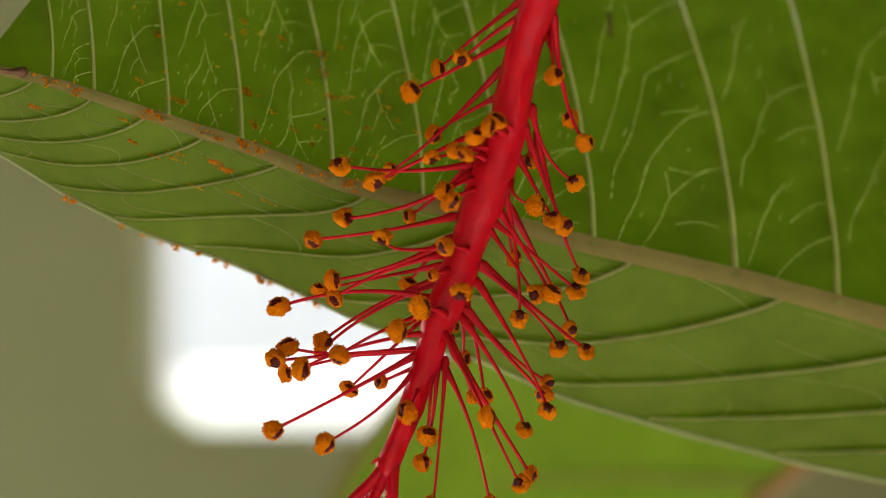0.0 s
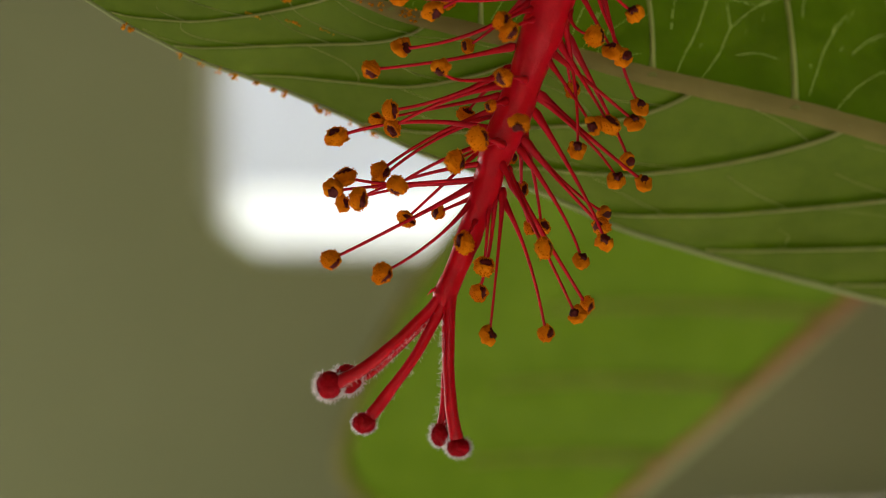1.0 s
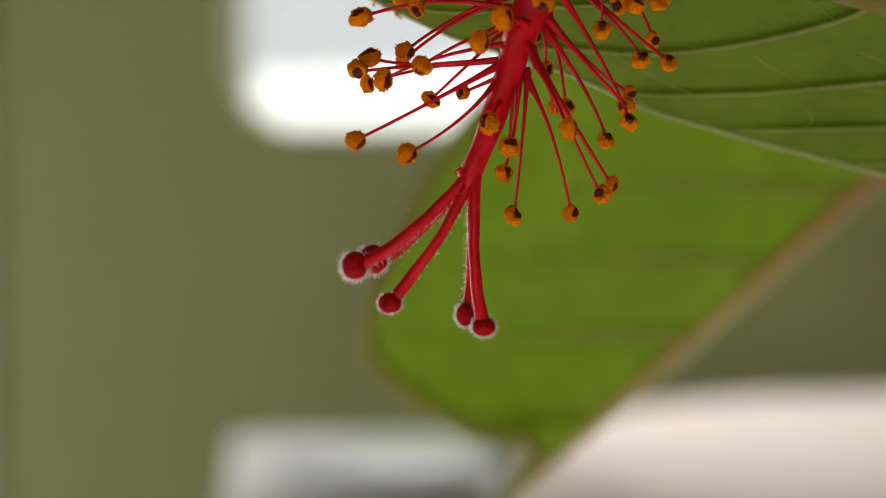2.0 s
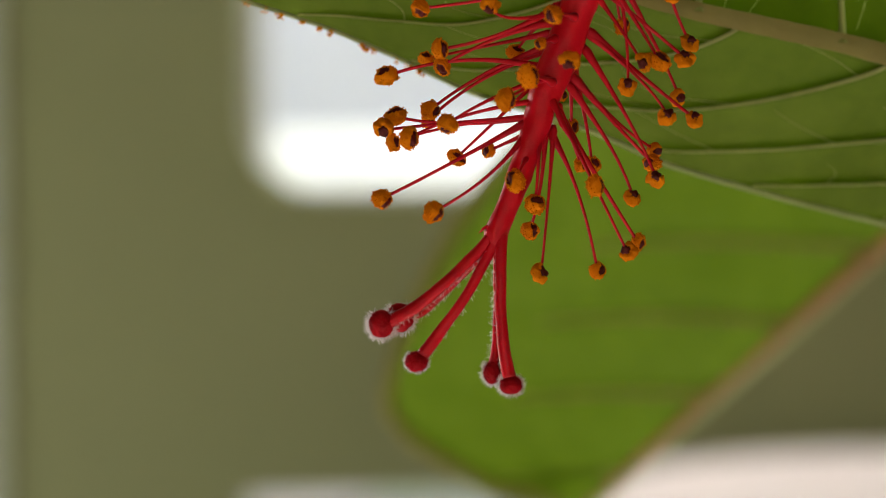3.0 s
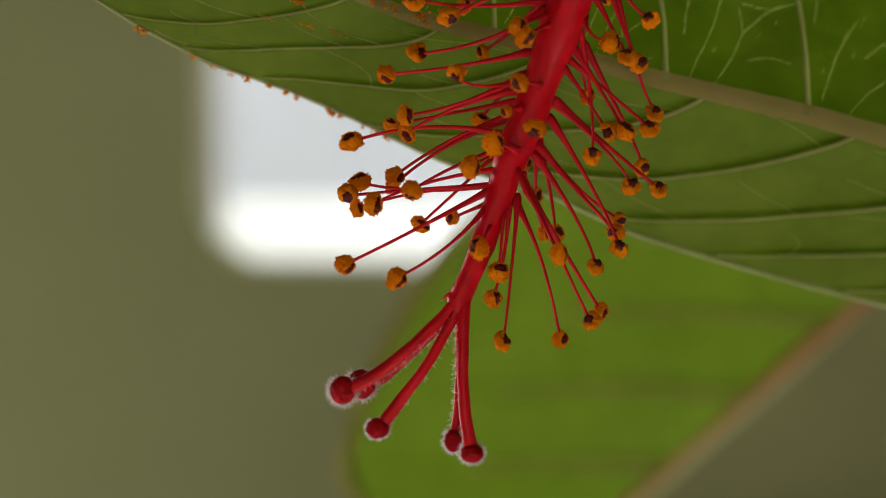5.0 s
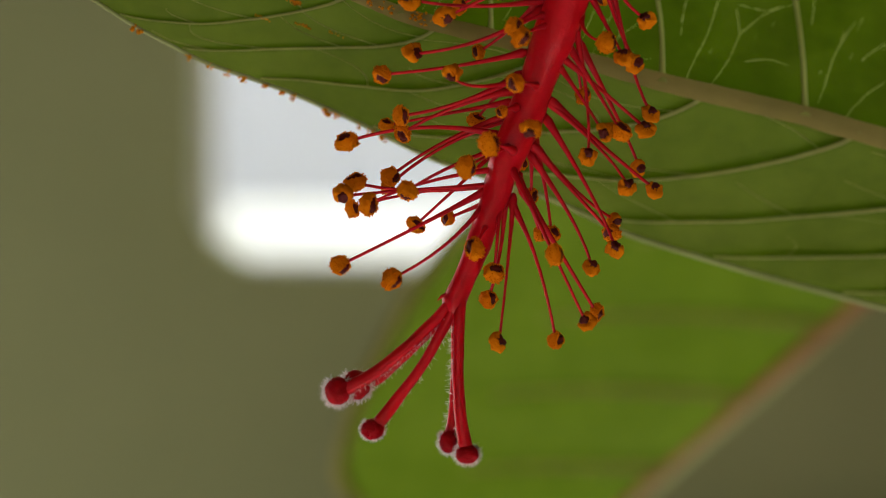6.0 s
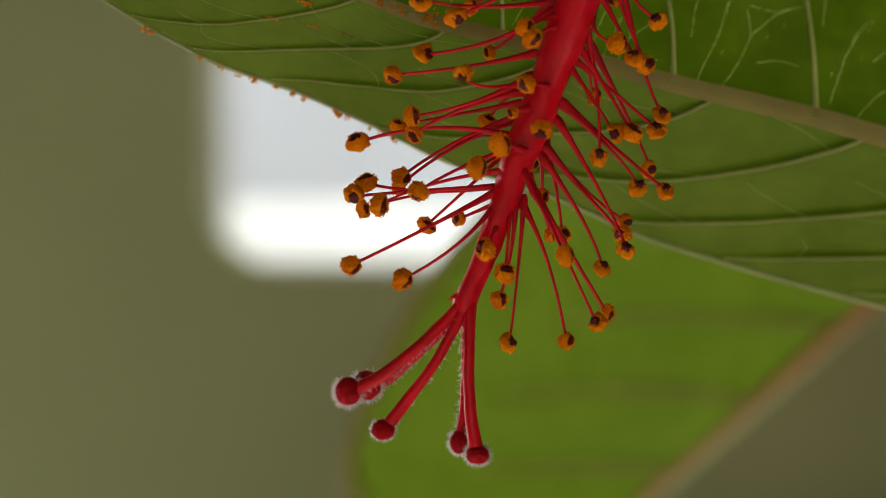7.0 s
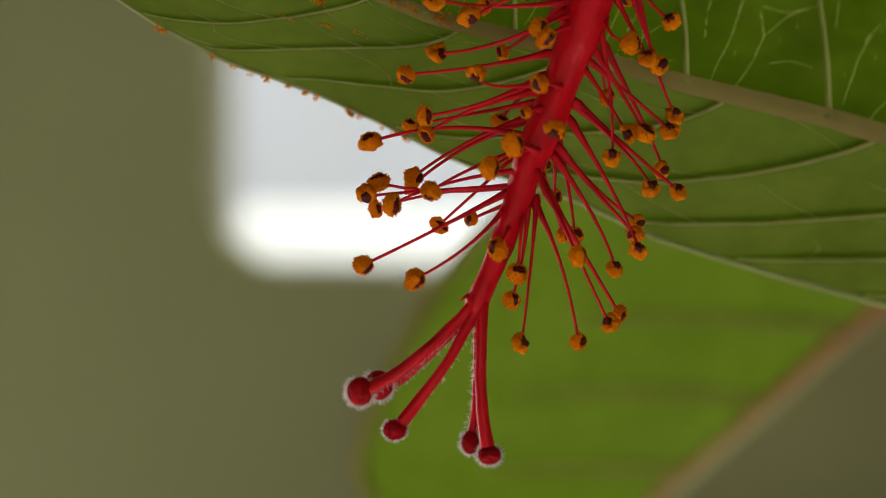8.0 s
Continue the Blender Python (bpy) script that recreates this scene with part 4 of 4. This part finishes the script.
# ---- the leaf behind ----
BACK_D, BACK_FAR = 150, -8      # millimetres behind the flower: its midrib, and how much farther its edge lies


def back_leaf():
    place = at(46, BACK_D, -6)
    inv = Matrix.Translation(-place)
    lf = thing("hibiscus_leaf", "smaller out-of-focus green leaf with a reddish midrib behind the flower", "leaf", place)
    tip, base = Vector((2.1, 0, -25.0)), Vector((36.5, 0, 5.0))
    edge = [(2.1, -25.0), (3.9, -23.1), (4.9, -21.6), (3.6, -20.8), (0.56, -20.3), (-1.3, -19.2), (-3.6, -17.8), (-5.6, -16.3), (-6.7, -14.4), (-6.4, -12.1), (-5.2, -8.7), (-3.2, -4.6), (-0.9, -0.9), (2.0, 2.4), (6.5, 5.6), (13.5, 8.2), (22.0, 9.6), (30.5, 8.6), (36.5, 5.0)]
    rim = spline([Vector((x, 0, z)) for x, z in edge], 12)
    bm = bmesh.new()
    rows = []
    n = len(rim)
    for i, r in enumerate(rim):
        s = i / (n - 1)
        m = tip.lerp(base, s ** 0.9)
        row = []
        for j in range(31):
            f = j / 30
            p = Vector((m.x, 0, m.z)).lerp(r, f)
            vein = math.sin(math.pi * ((p.z + 0.12 * p.x) / 5.0 % 1.0)) ** 0.6
            d = BACK_D + BACK_FAR * f + 0.5 * vein * math.sin(math.pi * f) + noise.noise(Vector((p.x * 0.1, p.z * 0.1, 1))) * 2.5
            row.append(bm.verts.new(at(p.x, d, p.z)))
        rows.append(row)
    for a, b in zip(rows, rows[1:]):
        for j in range(30):
            bm.faces.new((a[j], a[j + 1], b[j + 1], b[j]))
    margin = [inv @ row[-1].co for row in rows]
    bmesh.ops.remove_doubles(bm, verts=bm.verts, dist=1e-6)
    bm.transform(inv)
    part("blade", bm, BACK_BLADE, lf)
    bm = bmesh.new()
    tube(bm, margin, MM * 0.9, 8)
    part("leaf_edge", bm, BACK_VEIN, lf, "pale thickened leaf edge")
    bm = bmesh.new()
    pts = [at(tip.x + (base.x - tip.x) * s, BACK_D, tip.z + (base.z - tip.z) * s) for s in np.linspace(0, 1, 30)]
    tube(bm, pts, [MM * (0.4 + 0.95 * s) for s in np.linspace(0, 1, 30)], 10)
    bm.transform(inv)
    part("midrib", bm, BACK_RIB, lf, "reddish brown midrib")
    for s, rise, long in ((0.2, 0.2, 9.5), (0.37, 0.6, 14.5), (0.53, 0.9, 18.5), (0.69, 1.1, 21.0), (0.85, 1.6, 20.0)):
        bm = bmesh.new()
        x, z = tip.x + (base.x - tip.x) * s, tip.z + (base.z - tip.z) * s
        pts = [at(x - long * q, BACK_D - 0.8 + BACK_FAR * q, z + rise * math.sin(q * 2.2) - 0.8 * q) for q in np.linspace(0, 0.92, 24)]
        tube(bm, pts, [MM * (0.6 - 0.35 * q) for q in np.linspace(0, 1, 24)], 8, 0.3)
        bm.transform(inv)
        part("side_vein", bm, BACK_VEIN, lf)
    # the far half, folded back so that it shows as a narrow pale strip
    bm = bmesh.new()
    rows = []
    for s in np.linspace(0, 1, 40):
        c = Vector((tip.x + (base.x - tip.x) * s, 0, tip.z + (base.z - tip.z) * s))
        wide = 0.85 * math.sin(math.pi * min(1, s + 0.08)) ** 0.6
        rows.append([bm.verts.new(at(c.x + wide * f * 0.75, BACK_D + 16 * f * math.sin(math.pi * min(1, s + 0.05)), c.z - wide * f * 0.65)) for f in np.linspace(0, 1, 10)])
    for a, b in zip(rows, rows[1:]):
        for j in range(9):
            bm.faces.new((a[j], a[j + 1], b[j + 1], b[j]))
    bm.transform(inv)
    part("folded_blade", bm, EDGE, lf, "far half folded back")


back_leaf()


# ---- pollen dust and the withered tip ----
def speck(bm, p, size, rng):
    m = Matrix.Translation(p) @ Matrix.Diagonal((size * rng.uniform(0.6, 1.3), size * 0.3, size * rng.uniform(0.6, 1.1), 1))
    made_now = bmesh.ops.create_icosphere(bm, subdivisions=1, radius=1, matrix=m)["verts"]
    for v in made_now:
        v.co += Vector((rng.gauss(0, 1), rng.gauss(0, 0.4), rng.gauss(0, 1))) * size * 0.22


def dust():
    """Fallen pollen: crumbs along the midrib, over the blade near the tip and along the lower edge."""
    rng = random.Random(5)
    bm = bmesh.new()

    def patch(x, h, n, wide, size, low=False):
        for _ in range(n * 4):
            xx, hh = x + rng.gauss(0, wide), h + rng.gauss(0, wide * (0.6 if not low else 0.03))
            if low:
                p = at(*lower_point(xx, min(0.99, max(0.02, hh))))
            else:
                p = at(*upper_point(xx, max(0.1, hh)))
            speck(bm, p - Vector((0, 0.06 * MM, 0)), size * MM * rng.uniform(0.4, 1.0), rng)

    # on the midrib
    for x, n in ((-22.1, 5), (-20.7, 4), (-15.3, 9), (-11.3, 4), (-9.4, 9), (-8.3, 5), (-5.6, 4), (-4.4, 5), (-2.3, 8), (-16.2, 2), (-12.0, 3)):
        for _ in range(n * 3):
            xx = x + rng.gauss(0, 0.32)
            p = at(xx, rib_d(xx) - 0.3, rib_z(xx) + rng.gauss(0, 0.2))
            speck(bm, p, 0.1 * MM * rng.uniform(0.5, 1.4), rng)
    # on the bright half
    for _ in range(38):
        patch(rng.uniform(-18, 3), rng.uniform(0.5, 9.5), rng.randrange(1, 5), 0.16, 0.085)
    for x, h, n in ((-9.2, 3.7, 9), (-4.2, 8.2, 10), (-4.0, 7.0, 9), (-3.6, 5.6, 6), (-8.6, 1.6, 5), (-13.6, 1.6, 5)):
        patch(x, h, n, 0.22, 0.11)
    # on the folded half
    for x, v, n in ((-10.5, 0.25, 16), (-11.4, 0.22, 10), (-23.2, 0.3, 8), (-12.6, 0.47, 6), (-15.2, 0.33, 4), (-14.0, 0.3, 4), (-17.2, 0.12, 3), (-16.9, 0.28, 4), (-9.9, 0.42, 4), (-7.9, 0.38, 3), (-13.7, 0.25, 3)):
        patch(x, v, n, 0.24, 0.1, True)
    ob = part("pollen_dust", bm_moved(bm), DUST, leaf, "scattered orange pollen crumbs")
    ob["kind"] = "stuff"
    # crumbs that hang on the lower edge
    for x, s in ((-20.8, 0.3), (-17.4, 0.16), (-16.1, 0.2), (-14.9, 0.2), (-13.8, 0.22), (-12.4, 0.24), (-11.2, 0.18), (-10.6, 0.2), (-8.2, 0.3), (-7.7, 0.2), (-6.2, 0.18), (-5.3, 0.22), (-4.6, 0.25)):
        bm = bmesh.new()
        for _ in range(10):
            xx = x + rng.gauss(0, s * 0.6)
            speck(bm, at(*lower_point(xx, 1.0)) + Vector((0, -0.1 * MM, rng.uniform(-0.45, 0.05) * MM)), s * 0.75 * MM * rng.uniform(0.4, 1.0), rng)
        part("pollen_crumb", bm_moved(bm), DUST, leaf)


def bm_moved(bm):
    bm.transform(TO_LEAF)
    return bm


dust()
bm = bmesh.new()
rng = random.Random(3)
tube(bm, [at(x, rib_d(x) - 0.45, rib_z(x) + up) for x, up in ((-27.0, 0.0), (-25.4, 0.0), (-24.6, 0.08), (-24.1, 0.2), (-23.75, 0.42))], [0.14 * MM, 0.14 * MM, 0.18 * MM, 0.36 * MM, 0.16 * MM], 9)
for v in bm.verts:
    v.co += Vector((rng.gauss(0, 1), rng.gauss(0, 1), rng.gauss(0, 1))) * 0.05 * MM
part("withered_tip", bm_moved(bm), WITHERED, leaf, "dry brown leaf tip")


def blemishes():
    """A dark crumb and a small brown slit in the bright half."""
    r = random.Random(8)
    spot = bmesh.new()
    speck(spot, at(*upper_point(-3.99, 3.95)) - Vector((0, 0.05 * MM, 0)), 0.13 * MM, r)
    part("dark_crumb", bm_moved(spot), WITHERED, leaf, "tiny dark crumb of dirt")
    slit = bmesh.new()
    pts = [at(*upper_point(15.2 - 0.12 * q + 0.1 * math.sin(q), 14.2 + q)) - Vector((0, 0.03 * MM, 0)) for q in (0, 0.4, 0.8, 1.2, 1.6, 2.0)]
    tube(slit, pts, [0.03 * MM, 0.09 * MM, 0.13 * MM, 0.14 * MM, 0.12 * MM, 0.04 * MM], 7, 0.4)
    part("brown_scar", bm_moved(slit), WITHERED, leaf, "narrow dry brown scar")


blemishes()

# a small pointed scale where the style leaves the tube
bm = bmesh.new()
tube(bm, [at(-0.15, -0.1, -2.5), at(-0.75, -0.3, -2.75), at(-1.05, -0.35, -3.05)], [0.2 * MM, 0.1 * MM, 0.015 * MM], 8)
flower_part("scale", bm, RED)


def stem():
    """The plant's woody stem beside the view, with the stalks that carry the leaves and the flower."""
    foot = Vector((0.088, 0.215, 0))
    plant = thing("hibiscus_plant", "slender brown woody hibiscus stem with green leaf stalks", "plant", foot)

    def piece(name, pts, r0, r1, mat, label=""):
        pts = spline(pts, 8)
        bm = bmesh.new()
        tube(bm, pts, [MM * (r0 + (r1 - r0) * i / (len(pts) - 1)) for i in range(len(pts))], 12)
        bm.transform(Matrix.Translation(-foot))
        part(name, bm, mat, plant, label)

    trunk = [foot, foot + Vector((0.006, 0.004, 0.5)), foot + Vector((-0.002, -0.002, 1.0)), foot + Vector((0, 0, EYE + 0.02)), foot + Vector((-0.002, -0.003, EYE + 0.1))]
    piece("woody_stem", trunk, 5.0, 2.6, BARK)
    x = RIB_X[-1]
    piece("leaf_stalk", [at(x - 0.3, rib_d(x), rib_z(x)), at(x + 8, 18, rib_z(x) - 0.5), foot + Vector((0, 0, EYE + 0.02))], 0.85, 1.0, MIDRIB)
    piece("leaf_stalk", [at(36.5, BACK_D, 5.0), at(40, BACK_D - 8, 6), foot + Vector((0, 0, EYE + 0.012))], 1.0, 1.1, BACK_RIB)
    piece("flower_stalk", [at(12.95, bow_out(35.9), 35.9), at(18, 4, 46), at(34, 32, 60), foot + Vector((-0.002, -0.003, EYE + 0.095))], 1.35, 1.7, VEIN, "green flower stalk")


stem()


# ---- the flower sways a little before the leaf ----
def motions():
    home = at(0, 0, 0)
    sway = (
        (0, -0.001, -0.028),
        (0.5, 0.037, -0.024),
        (1, -0.009, -0.005),
        (1.5, 0.183, 0.016),
        (2, -0.002, 0.009),
        (2.2, 0.019, -0.005),
        (3.3, 0.189, -0.159),
        (3.5, 0.183, -0.267),
        (4, 0.091, -0.249),
        (4.5, 0.061, -0.175),
        (5, 0.048, -0.170),
        (6.5, -0.025, -0.132),
        (7, -0.002, -0.122),
        (7.5, -0.074, -0.174),
        (8, -0.002, -0.144),
    )
    walk(flower, [(t, pose(home.x + MM * x, home.y, home.z + MM * z)) for t, x, z in sway])


motions()
